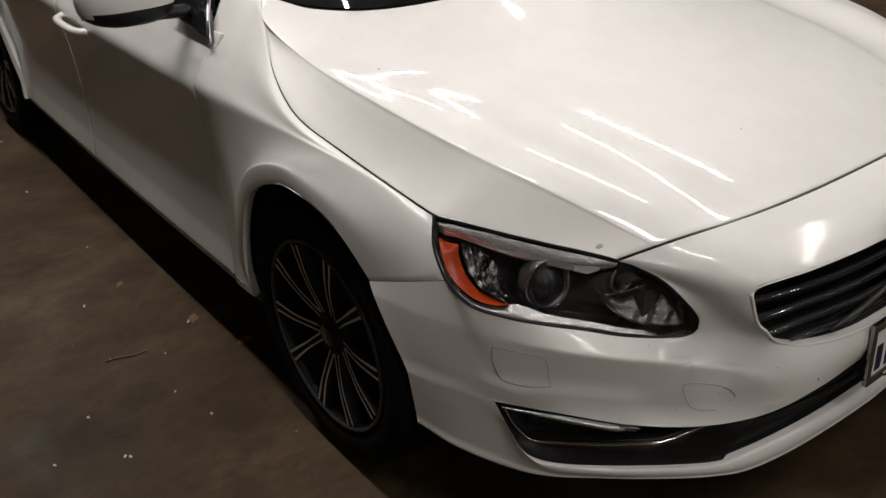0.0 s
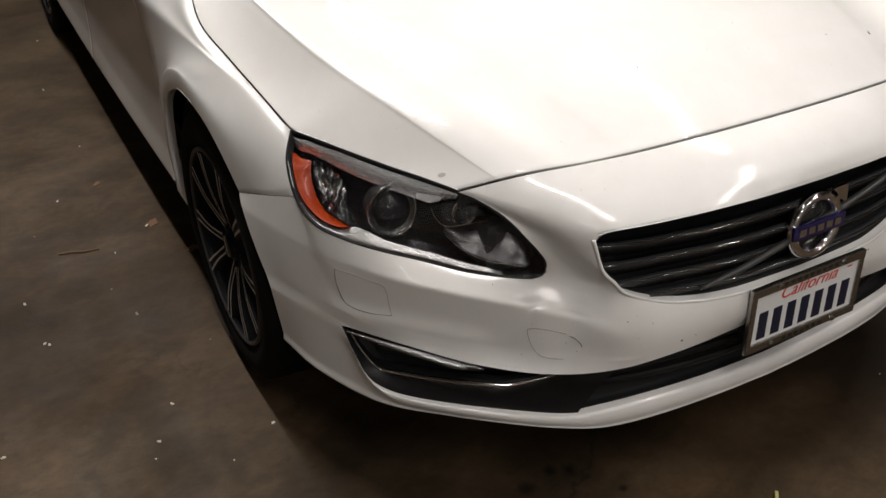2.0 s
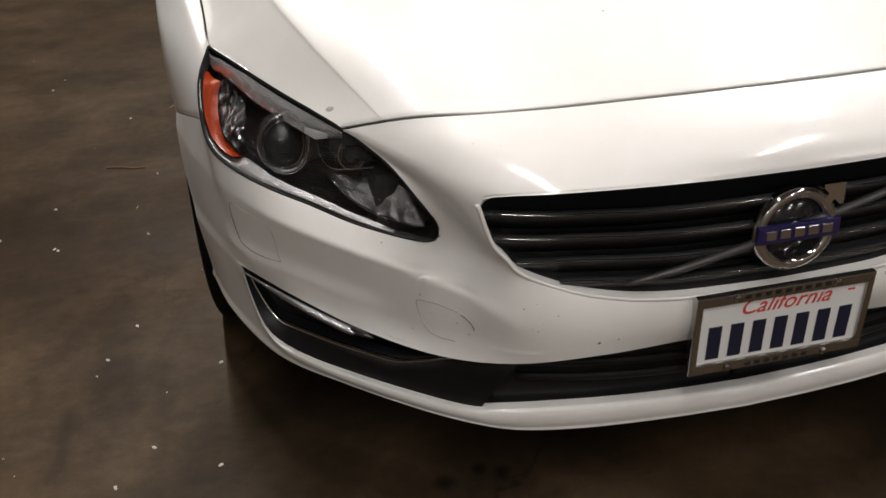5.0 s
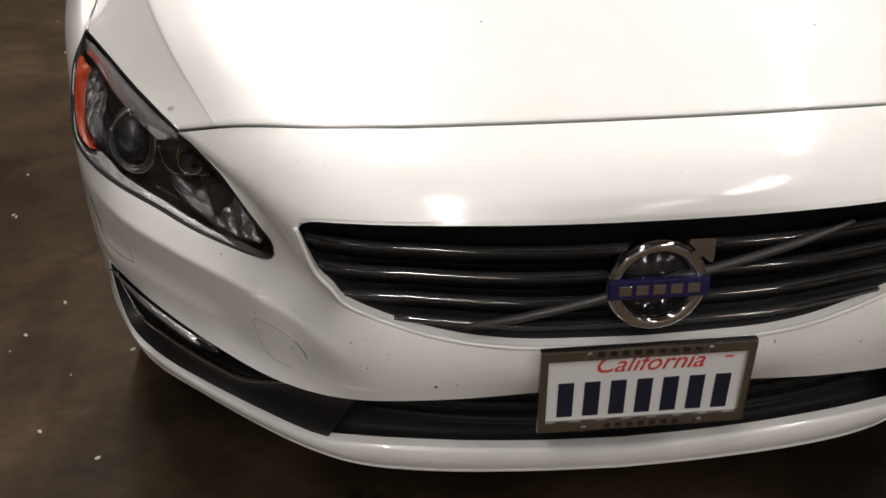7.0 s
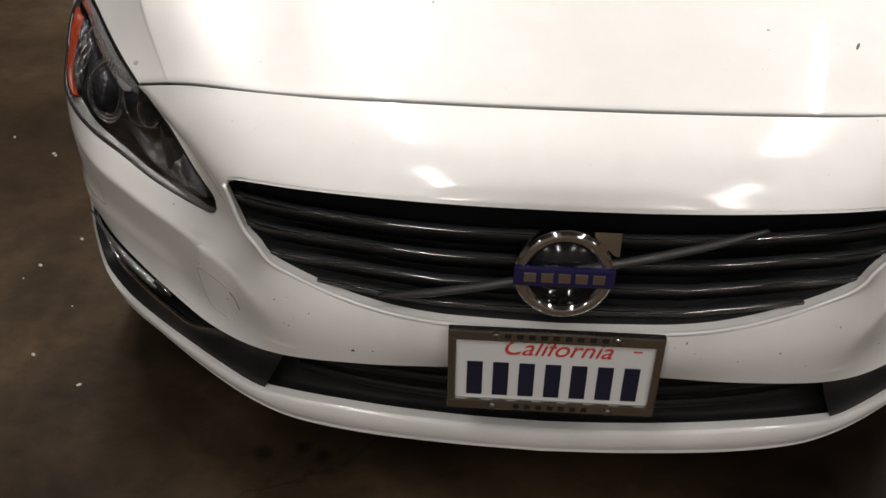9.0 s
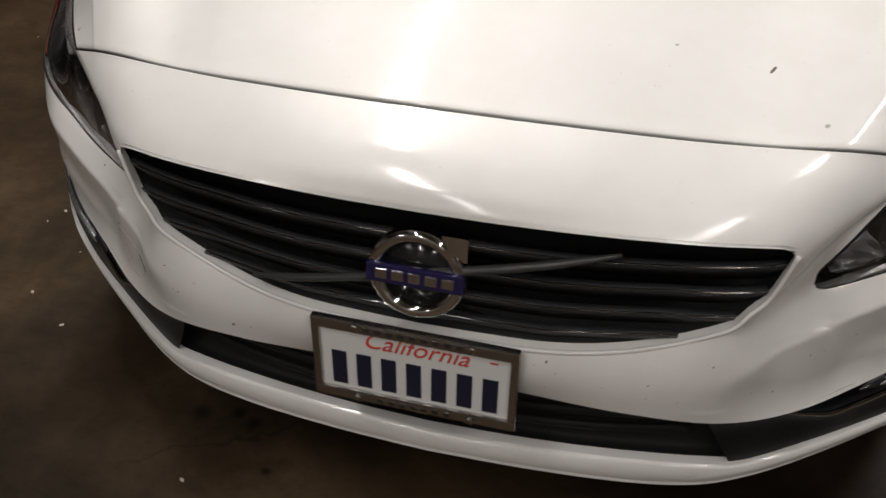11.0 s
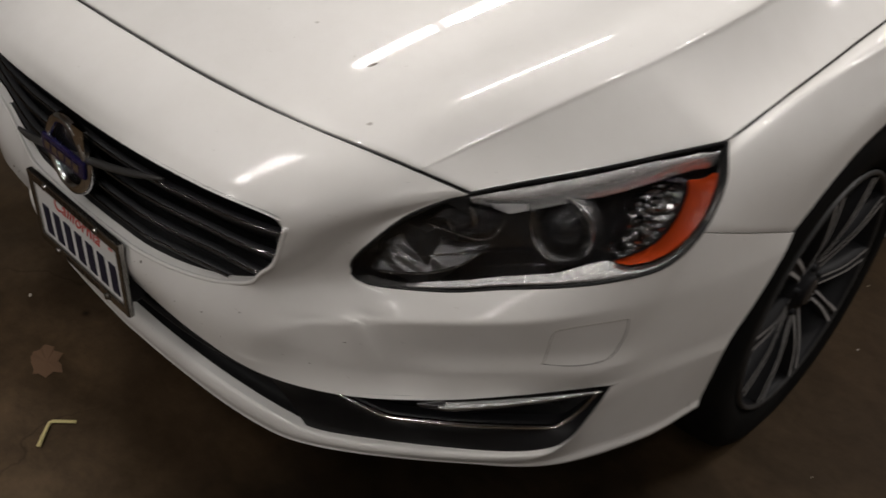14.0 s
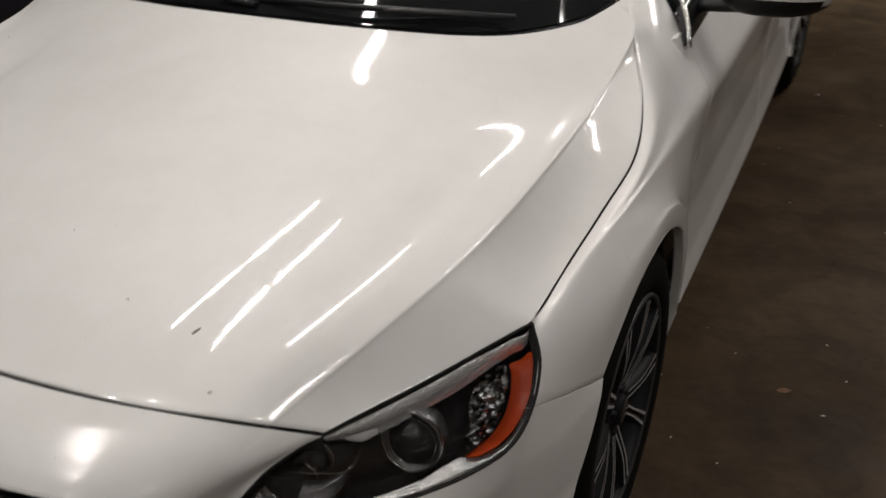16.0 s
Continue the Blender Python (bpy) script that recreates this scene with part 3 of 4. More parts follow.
    # fog pods: black wedge, bright upper strip, bright lower sweep
    for sx in (1, -1):
        m = arr(sx, 1, 1)
        top = cut(BLACK_TOP, .735, .985, 24)
        pod = top + arr(.004, -.003, -.006)
        rows = [pod + arr(0, 0, .006), pod + arr(.005, -.008, .003), pod + arr(.005, -.007, -.005), pod + arr(0, .002, -.010)]
        grow = np.interp(np.linspace(0, 1, 24), [0, .06, .45, 1], [.70, 1, .85, .22])[:, None]
        rows = [pod + (r - pod) * grow for r in rows]
        fog = tagged(new("fog_lamp_pod"), "")
        fog.parent = car
        g = outward(across(rows, 8) * m)
        part("daytime_lamp", sheet(g), STRIP, fog, "hazy silvery daytime running lamp strip")
        cap = cut(BLACK_TOP, .700, .745, 10) + arr(.004, -.002, -.005)
        part("end_cap", tube(cap * m, np.interp(np.linspace(0, 1, 10), [0, .4, 1], [.002, .006, .0075]), 8), GLOSS_BLACK, fog)
        sweep = even(chain(spline(SWEEP[:3], 12), spline(SWEEP[2:5], 24), spline(SWEEP[4:], 12)), 60)
        for _ in range(3):
            sweep[1:-1] = .25 * sweep[:-2] + .5 * sweep[1:-1] + .25 * sweep[2:]
        part("chrome_sweep", tube(sweep * m, np.interp(np.linspace(0, 1, 60), [0, .12, .3, .75, 1], [.0022, .003, .0052, .0056, .0022]), 8, .7), CHROME, fog)
        hole = spline([(.770, .352, .372), (.700, .288, .368), (.620, .226, .362)], 20)
        part("recess", tube((hole + arr(-.01, .03, 0)) * m, .014, 8, 1.1), INTAKE, fog)
        # flush dark panel between the chrome sweep and the white lip
        edge = chain(spline([(.405, .070, .402), (.450, .092, .394), SWEEP[-1]], 14), sweep[::-1])
        edge = even(edge + arr(0, .004, 0), 60)
        lip = spline(LIP_TOP, 400)
        foot = even(lip[lip[:, 0] > .462], 60) + arr(-.001, .006, .001)
        rows = [edge + arr(-.006, .020, .004), edge, edge * .55 + foot * .45 + arr(-.002, .006, 0), foot]
        part("lower_panel", sheet(outward(across(rows, 16) * m)), PLASTIC, fog, "matt dark grey plastic panel")


def fender():
    w, h = 84, 44
    top = even(chain(spline(FENDER_SEAM, 60), spline([(.715, 1.432, 1.020), (.702, 1.500, 1.062), (.686, 1.575, 1.112)], 12)), w)
    left = even(chain(cut(LAMP_LOW, 0, .20, 20), spline(BUMPER_SEAM, 20)), 200)
    zs = np.linspace(.915, .247, 60)
    rear = np.stack([side_x(1.44, zs), door_edge(zs), zs], 1)
    rear = even(chain(spline([tuple(top[-1]), (.752, 1.545, 1.050), (.812, 1.500, .990), (.838, 1.466, .950), tuple(rear[0])], 30), rear), 200)
    low = even(chain(spline(ARCH, 70), spline([ARCH[-1], (.899, 1.355, .249), tuple(rear[-1])], 10)), w)
    at = lambda line, f: tuple(line[int(f * 199)])
    # soft shoulder crease that runs back from the lamp into the door
    k = np.abs(rear[:, 2] - .818).argmin() / 199
    crease = spline([at(left, .07), (.853, .700, .799), (.878, .844, .815), (.894, 1.02, .821), (.904, 1.22, .820), at(rear, k)], w)
    # flared edge round the wheel
    hub = arr(0, .93, .335)
    out = unit((low - hub) * arr(0, 1, 1))
    s = np.linspace(0, 1, w)[:, None]
    reach = .048 * np.sin(np.pi * np.clip(s * 1.06, 0, 1)) ** .5
    flare = low + out * reach * (1 - step((s - .80) / .15)) + arr(-.001, 0, 0) * np.sin(np.pi * s)
    flare = flare * (1 - step((s - .80) / .2)) + step((s - .80) / .2) * (low + arr(0, .0, .06))
    flare = flare + (arr(*at(left, .86)) - flare[0]) * (1 - step(s / .30))
    flare = flare + (arr(*at(rear, .90)) - flare[-1]) * step((s - .85) / .15)
    mid = crease * .5 + flare * .5 + arr(.007, 0, .0) * np.sin(np.pi * s)
    mid = mid + (arr(*at(left, .45)) - mid[0]) * (1 - step(s / .35))
    mid = mid + (arr(*at(rear, (k + .90) / 2)) - mid[-1]) * step((s - .84) / .16)
    upper = top * .5 + crease * .5 + arr(.007, 0, .007) * np.sin(np.pi * s)
    rows = [top, upper, top * .15 + crease * .85, crease, crease * .8 + mid * .2, mid, flare * .75 + mid * .25, flare, flare * .4 + low * .6 + arr(.0015, 0, 0) * np.sin(np.pi * s), low]
    g = across(rows, h)
    # its front edge lies along the lamp and the bumper's seam
    share = np.interp(np.linspace(0, 9, h), range(10), [0, .035, .06, .07, .146, .45, .757, .86, .94, 1])
    exact = left[np.rint(share * 199).astype(int)]
    g = g + (exact - g[:, 0])[:, None] * (1 - step(np.linspace(0, 1, w) / .3))[None, :, None]
    for _ in range(9):
        g[1:-1, 1:-1] = .75 * g[1:-1, 1:-1] + .125 * (g[1:-1, :-2] + g[1:-1, 2:])
        g[1:-1, 1:] = .75 * g[1:-1, 1:] + .125 * (g[:-2, 1:] + g[2:, 1:])
    soft = (1 - np.linspace(0, 1, 24))[None, :, None] ** .5
    for _ in range(50):
        e = .125 * (g[:-2, 1:25] + g[2:, 1:25] + g[1:-1, :24] + g[1:-1, 2:26]) + .5 * g[1:-1, 1:25]
        g[1:-1, 1:25] += (e - g[1:-1, 1:25]) * soft
    for side in (g, mirrored(g)):
        part("fender", panel(side, "tblr", 0.0008, {"l": .006}), PAINT, car)


def door_edge(z):
    """Where the fender ends and the front door begins."""
    return np.interp(z, [.25, .60, .80, .87, .92], [1.42, 1.46, 1.467, 1.452, 1.440])


def side_x(y, z):
    """Half the car's width at a place on its flank."""
    z = np.asarray(z, float)
    prof = np.interp(z, [.20, .27, .36, .50, .66, .75, .80, .818, .84, .88, .94], [.885, .900, .889, .884, .895, .905, .9105, .909, .893, .866, .828])
    return prof + .012 * np.sin(np.pi * np.clip((y - 1.2) / 2.6, 0, 1)) - .13 * np.clip((y - 3.6) / 1.0, 0, 2) ** 2


def flank(y0, y1, z0, z1, ny, nz):
    ys, zs = np.linspace(0, 1, ny), np.linspace(0, 1, nz)
    g = np.zeros((nz, ny, 3))
    for i, f in enumerate(zs):
        for j, s in enumerate(ys):
            z = z0 * (1 - f) + z1 * f
            y = y0(z) * (1 - s) + y1(z) * s
            g[i, j] = (0, y, z)
    x = side_x(g[..., 1], g[..., 2])
    k = np.array([.1, .2, .4, .2, .1])
    for _ in range(1):
        x = np.apply_along_axis(lambda c: np.convolve(np.pad(c, 2, "edge"), k, "valid"), 0, x)
    # the front door's edge lies flush with the fender
    lower = np.interp(g[..., 2], [.5, .6, .7, .76, .80, .85, .93], [0, .003, .0065, .005, .002, .008, .009])
    g[..., 0] = x - lower * np.exp(-np.clip(g[..., 1] - 1.44, 0, 9) / .22)
    return g


def doors():
    front_edge = door_edge
    mid_edge = lambda z: 2.48 + .03 * np.clip((z - .3) / .6, 0, 1)
    rear_edge = lambda z: 3.32 + .22 * np.clip((z - .45) / .45, 0, 1)
    for a, b in ((front_edge, mid_edge), (mid_edge, rear_edge)):
        g = flank(a, b, .275, .935, 40, 72)
        for k, s in enumerate((g, mirrored(g))):
            door = part("door", panel(s, "tblr", .0010, .02), PAINT, car)
            yh = b(.8) - .16
            line = spline([(.915, yh - .12, .782), (.950, yh - .085, .788), (.953, yh + .05, .792), (.915, yh + .11, .792)], 18) * arr(1 if k == 0 else -1, 1, 1)
            part("handle", tube(line, .014, 8, .8), PAINT, door, "white pull door handle")
    # sill under the doors
    ys = np.linspace(1.30, 3.35, 30)
    rows = [np.stack([side_x(ys, np.full(30, z)) + d, ys, np.full(30, z)], 1) for z, d in ((.272, -.003), (.255, -.006), (.225, -.016), (.205, -.034), (.200, -.09))]
    g = across(rows, 12)
    for s in (g, mirrored(g)):
        part("sill", sheet(outward(s)), PAINT, car)
    # rear quarter, with its wheel arch
    th = np.radians(np.linspace(180, 0, 40))
    arch = np.stack([np.full(40, .92), 3.706 + .385 * np.cos(th), .33 + .385 * np.sin(th)], 1)
    arch = chain(spline([(.90, 3.30, .26), (.91, 3.31, .29), (.915, 3.321, .33)], 5), arch, spline([(.90, 4.091, .33), (.87, 4.2, .30), (.82, 4.40, .30)], 12))
    m = len(arch)
    top = chain(spline([(.90, 3.30, .27), (.928, 3.32, .45), (.928, 3.46, .74), (.86, 3.54, .93)], 16), spline([(.86, 3.54, .93), (.80, 3.9, .97), (.74, 4.25, .99), (.66, 4.50, .98)], m - 15))
    arch[:, 0] = side_x(arch[:, 1], arch[:, 2])
    rows = [top]
    for f in (.25, .5, .75, .92):
        q = top * (1 - f) + arch * f
        q[:, 0] = side_x(q[:, 1], q[:, 2]) * .6 + q[:, 0] * .4 + .01
        rows.append(q)
    rows.append(arch)
    g = across(rows, 24)
    for s in (g, mirrored(g)):
        part("rear_quarter_panel", panel(s, "tblr", .0014, .02), PAINT, car)


def cabin():
    roof_front = spline([(0, 1.86, 1.425), (.30, 1.875, 1.415), (.50, 1.93, 1.385), (.575, 1.98, 1.355)], 30)
    roof_rear = spline([(0, 3.10, 1.42), (.30, 3.09, 1.41), (.50, 3.06, 1.38), (.585, 3.03, 1.345)], 30)
    base = spline([(0, 1.12, 1.000), (.36, 1.152, .994), (.53, 1.215, .987), (.655, 1.335, .995), (.70, 1.44, 1.015)], 30)
    rows = [base, base * .5 + roof_front * .5 + arr(0, -.03, .035), roof_front]
    half = across(rows, 24)
    full = np.concatenate([half[:, :0:-1] * arr(-1, 1, 1), half], 1)
    part("windshield", panel(full, "", 0), CABIN_GLASS, car, "dark reflective windscreen")
    # black scuttle between the hood and the glass
    c = spline(COWL, 30)
    rows = [c + arr(0, .004, -.012), c * .5 + base * .5 + arr(0, .004, -.02), base + arr(0, .008, -.002)]
    half = across(rows, 8)
    full = np.concatenate([half[:, :0:-1] * arr(-1, 1, 1), half], 1)
    part("scuttle", sheet(outward(full)), PLASTIC, car, "black plastic scuttle below the windscreen")
    for x0, x1 in ((.55, -.08), (-.02, -.60)):
        wiper = new("wiper")
        wiper.parent = car
        blade = spline([(x1, 1.10 + .19 * abs(x1) ** 2 + .05, 1.022), ((x0 + x1) / 2, 1.135 + .15 * ((x0 + x1) / 2) ** 2, 1.030), (x0, 1.13 + .30 * x0 * x0, 1.016)], 24)
        part("blade", tube(blade, .007, 6), PLASTIC, wiper)
        part("arm", tube(spline([(x1 * .4 + x0 * .6, 1.128, 1.034), (x0 * .95, 1.14 + .26 * x0 * x0, 1.015)], 12), .009, 6, .6), PLASTIC, wiper)
    half = across([roof_front, roof_front * .66 + roof_rear * .34 + arr(0, 0, .035), roof_front * .33 + roof_rear * .67 + arr(0, 0, .038), roof_rear], 26)
    full = np.concatenate([half[:, :0:-1] * arr(-1, 1, 1), half], 1)
    part("roof", panel(full), PAINT, car)
    boot_front = spline([(0, 3.80, 1.085), (.4, 3.78, 1.075), (.66, 3.68, 1.03)], 30)
    half = across([roof_rear, roof_rear * .5 + boot_front * .5 + arr(0, .03, .03), boot_front], 18)
    full = np.concatenate([half[:, :0:-1] * arr(-1, 1, 1), half], 1)
    part("rear_window", panel(full, "", 0), CABIN_GLASS, car)
    boot_rear = spline([(0, 4.50, 1.045), (.4, 4.48, 1.035), (.66, 4.46, .99)], 30)
    boot_low = spline([(0, 4.56, .78), (.4, 4.54, .78), (.66, 4.48, .78)], 30)
    half = across([boot_front, boot_front * .5 + boot_rear * .5 + arr(0, 0, .02), boot_rear, boot_low], 26)
    full = np.concatenate([half[:, :0:-1] * arr(-1, 1, 1), half], 1)
    part("boot_lid", panel(full), PAINT, car)
    tail = [spline([(0, 4.56, .775), (.5, 4.53, .775), (.70, 4.45, .78), (.80, 4.25, .80)], 30), spline([(0, 4.62, .62), (.5, 4.58, .62), (.76, 4.45, .62), (.85, 4.2, .62)], 30), spline([(0, 4.61, .45), (.5, 4.57, .45), (.76, 4.42, .45), (.84, 4.15, .45)], 30), spline([(0, 4.54, .27), (.5, 4.50, .27), (.74, 4.36, .27), (.82, 4.12, .28)], 30)]
    half = across(tail, 22)
    full = np.concatenate([half[:, :0:-1] * arr(-1, 1, 1), half], 1)
    part("rear_bumper", panel(full), PAINT, car)
    red = material("tail_lamp_red", (0.35, 0.01, 0.01), 0.15, 0, 1)
    for sx in (1, -1):
        m = arr(sx, 1, 1)
        rows = [spline([(.66, 4.48, .985), (.74, 4.40, .985), (.78, 4.25, .975)], 12), spline([(.68, 4.50, .88), (.77, 4.42, .88), (.81, 4.26, .89)], 12), spline([(.67, 4.49, .785), (.76, 4.42, .785), (.80, 4.28, .80)], 12)]
        part("tail_lamp", panel(across(rows, 10) * m, "tblr", .001, .01), red, car)
        # pillars and side glass
        a_low, a_high = arr(.690, 1.50, 1.055), arr(.575, 1.98, 1.355)
        pillar = spline([a_low, (.672, 1.66, 1.18), a_high, (.60, 2.4, 1.385), (.592, 3.03, 1.348), (.68, 3.45, 1.16), (.72, 3.72, 1.03)], 70)
        part("roof_rail", tube(pillar * m, .034, 10, .75), PAINT, car)
        belt = spline([(.79, 1.54, .955), (.832, 1.9, .945), (.855, 2.5, .95), (.84, 3.1, .955), (.78, 3.6, .99)], 40)
        rail = even(pillar[9:64], 40) + arr(.006, 0, -.01)
        part("side_window", panel(across([belt, belt * .5 + rail * .5 + arr(.012, 0, 0), rail], 14) * m, "", 0), CABIN_GLASS, car)
        part("belt_trim", tube((belt + arr(.012, 0, -.008)) * m, .009, 6), CHROME, car)
        door_mirror(sx)


def door_mirror(sx):
    m = arr(sx, 1, 1)
    mirror = new("door_mirror")
    mirror.parent = car
    sail = across([spline([(.843, 1.452, .918), (.848, 1.56, .935), (.850, 1.66, .945)], 12), spline([(.812, 1.515, .985), (.82, 1.58, 1.0), (.835, 1.66, 1.0)], 12)], 6)
    part("sail", panel((sail + arr(.012, 0, 0)) * m, "tblr", 0, .02), GLOSS_BLACK, mirror)
    part("chrome_edge", tube(spline([(.858, 1.445, .914), (.846, 1.470, .95), (.820, 1.508, .992), (.775, 1.555, 1.035)], 14) * m, .005, 6), CHROME, mirror)
    # arm and housing
    part("arm", tube(spline([(.85, 1.58, .968), (.93, 1.575, .975), (.99, 1.57, .985)], 10) * m, .028, 10, .55), PLASTIC, mirror)
    bm = bmesh.new()
    bmesh.ops.create_uvsphere(bm, u_segments=28, v_segments=16, radius=1)
    for v in bm.verts:
        x, y, z = v.co
        q = lambda a, p: math.copysign(abs(a) ** p, a)
        v.co = ((1.005 + .120 * q(x, .75)) * sx, 1.57 + (.075 if y < 0 else .035) * q(y, .8), 1.035 + .072 * q(z, .7) * (1 - .12 * x))
    bmesh.ops.recalc_face_normals(bm, faces=bm.faces)
    for f in bm.faces:
        f.smooth = True
    ob = part("housing", bm, PAINT, mirror, "white mirror cap over a black base")
    ob.data.materials.append(PLASTIC)
    for p in ob.data.polygons:
        if p.center.z < 1.008:
            p.material_index = 1
    part("mirror_glass", box((.20, .004, .105), (1.005 * sx, 1.607, 1.035), .002), CHROME, mirror)


def lamp_sheet(n=48, k=24):
    """The outer face of one headlamp: rows from its upper to its lower edge."""
    a, b = spline(LAMP_TOP, n), spline(LAMP_LOW, n)
    t = np.sin(np.pi * np.linspace(0, 1, n))[:, None] ** .6
    push = unit(arr(.62, -.72, .30))
    rows = [a] + [a * (1 - f) + b * f + push * d * t for f, d in ((.3, .006), (.65, .006), (.9, .002))] + [b]
    g = across(rows, k)
    n_ = normals(g)
    if (n_ * push).sum() < 0:
        n_ = -n_
    return g, n_


def headlights():
    g, nn = lamp_sheet()
    k, n = g.shape[:2]

    def on(u, v, depth):
        i, j = np.clip(v, 0, 1) * (k - 1), np.clip(u, 0, 1) * (n - 1)
        i0, j0 = int(min(i, k - 2)), int(min(j, n - 2))
        fi, fj = i - i0, j - j0
        mix = lambda q: (q[i0, j0] * (1 - fj) + q[i0, j0 + 1] * fj) * (1 - fi) + (q[i0 + 1, j0] * (1 - fj) + q[i0 + 1, j0 + 1] * fj) * fi
        return mix(g) - mix(nn) * depth

    def strip(us, v0, v1, d0, d1, rows=5, swell=0.0):
        """A band on the lamp's face between the lines v0(u) and v1(u), at a depth."""
        out = []
        for f in np.linspace(0, 1, rows):
            out.append([on(u, np.interp(u, *v0) * (1 - f) + np.interp(u, *v1) * f, d0 * (1 - f) + d1 * f - swell * math.sin(math.pi * f)) for u in us])
        return np.array(out)

    push = arr(.62, -.72, .30)
    for sx in (1, -1):
        m = arr(sx, 1, 1)
        lamp = new("headlight")
        lamp.parent = car
        tagged(lamp, "clear swept-back headlight with amber side reflector")

        def put(name, q, mat, label=""):
            q = np.array(q) * m
            nq = normals(q)
            if (nq * push * m).sum() < 0:
                q = q[::-1]
            return part(name, sheet(q), mat, lamp, label)

        cover = put("cover", g, GLASS, "clear plastic lamp cover")
        cover.visible_shadow = False
        # bowl: falls back from the rim, then a deep floor
        v = np.linspace(-1, 1, k)[:, None]
        u = np.linspace(-1, 1, n)[None, :]
        edge = np.clip(np.minimum(1 - np.abs(v), (1 - np.abs(u)) * 2.2), 0, 1)
        deep = .004 + .060 * step(edge / .32)
        put("bowl", g - nn * deep[..., None], GLOSS_BLACK, "black lamp bowl")
        # dark sealing rim round the cover
        rim = np.vstack([g[0], g[-1][::-1][1:]])
        part("seal", tube((rim - push * .002) * m, .0029, 6), INTAKE, lamp)
        def facets(name, us, v0, v1, d0, d1, rows, mat, label="", rise=.0075):
            """A band pressed into small flat facets that catch the light one by one."""
            q = strip(us, v0, v1, d0, d1, rows)
            rng = np.random.default_rng(7)
            q = q + push * (rng.random(q.shape[:2])[..., None] - .5) * rise + (rng.random(q.shape) - .5) * .0012
            ob = put(name, q, mat, label)
            for p in ob.data.polygons:
                p.use_smooth = False

        def line_on(us, vs, depth, r, mat, name, label=""):
            """A thin bright edge along the lamp's face."""
            q = spline([on(u, v, depth) for u, v in zip(us, vs)], 10 * len(us))
            part(name, tube(q * m, r, 6), mat, lamp, label)

        us = np.linspace(.03, .61, 44)
        put("upper_trim", strip(us, ([.03, .07, .19, .61], [.34, .10, .035, .03]), ([.03, .05, .107, .17, .245, .32, .39, .478, .547, .61], [.60, .55, .31, .235, .205, .195, .19, .205, .19, .09]), .006, .018, 10, .004), FLUTED, "fluted silver upper trim")
        us = np.linspace(.42, .572, 20)
        put("upper_reflector", strip(us, ([.40, .605], [.105, .055]), ([.40, .478, .547, .605], [.118, .20, .215, .085]), .008, .019, 6, .003), SILVER, "bright upper reflector band")
        us = np.linspace(.22, .86, 50)
        put("lower_light_guide", strip(us, ([.22, .30, .36, .385, .405, .453, .509, .60, .82, .86], [.89, .845, .79, .72, .645, .66, .715, .74, .755, .84]), ([.22, .36, .86], [.925, .945, .93]), .014, .006, 7, .003), GUIDE, "bright lower light guide")
        us = np.linspace(.012, .30, 26)
        put("inner_bezel", strip(us, ([.012, .05, .13, .30], [.55, .70, .79, .90]), ([.012, .30], [.985, .985]), .020, .0015, 6), DARK)
        line_on((.10, .17, .23, .30, .38), (.74, .81, .825, .815, .78), .006, .0011, CHROME, "bright_edge")
        us = np.linspace(.078, .39, 36)
        put("amber_reflector", strip(us, ([.078, .11, .138, .158, .200, .240, .289, .34, .39], [.585, .46, .36, .45, .545, .60, .635, .65, .67]), ([.078, .105, .132, .176, .226, .27, .327, .37, .39], [.61, .67, .715, .77, .775, .765, .75, .725, .675]), .020, .004, 8, .002), AMBER, "orange amber side reflector")
        facets("facet_reflector", np.linspace(.150, .385, 24), ([.150, .19, .245, .29, .335, .385], [.27, .25, .29, .36, .50, .61]), ([.150, .19, .245, .29, .335, .385], [.335, .45, .535, .585, .61, .65]), .034, .009, 8, SPARKLE, "faceted silver side reflector")
        # projector and inner lamp
        for (uu, vv, depth, r, mat) in ((.450, .372, .040, .037, GLOSS_BLACK), (.655, .205, .034, .017, SMOKED)):
            p = on(uu, vv, depth) * m
            turn = Matrix.Translation(p) @ look((0, 0, 0), tuple(arr(.18, -1, .10) * m)).to_3x3().to_4x4() @ Matrix.Rotation(math.pi / 2, 4, "Y")
            ring_bm = lathe([(-.03, r * .9), (-.004, r * .98), (.004, r * 1.14), (.006, r * 1.26), (-.002, r * 1.32), (-.012, r * 1.30), (-.03, r * 1.2)], 32)
            bmesh.ops.transform(ring_bm, matrix=turn, verts=ring_bm.verts)
            part("bezel_ring", ring_bm, SMOKED, lamp)
            for rr, thick in ((1.28, .0030), (1.02, .0012)):
                hoop = np.array([tuple(turn @ Vector((.004, r * rr * math.cos(a), r * rr * math.sin(a)))) for a in np.linspace(0, 2 * np.pi, 49)])
                part("chrome_hoop", tube(hoop, thick, 6), CHROME, lamp)
            lens_bm = lathe([(.022, .0005), (.021, r * .25), (.017, r * .5), (.010, r * .75), (-.002, r * .93), (-.02, r * .95)], 32)
            bmesh.ops.transform(lens_bm, matrix=turn, verts=lens_bm.verts)
            part("projector_lens", lens_bm, GLOSS_BLACK, lamp, "dark projector lens")
        # eyelid over the inner lamp, and the smoked turn-signal pocket below it
        us = np.linspace(.56, .73, 18)
        put("inner_reflector", strip(us, ([.56, .61, .68, .73], [.22, .13, .08, .13]), ([.56, .60, .64, .69, .73], [.25, .345, .375, .28, .15]), .020, .044, 6), SMOKED)
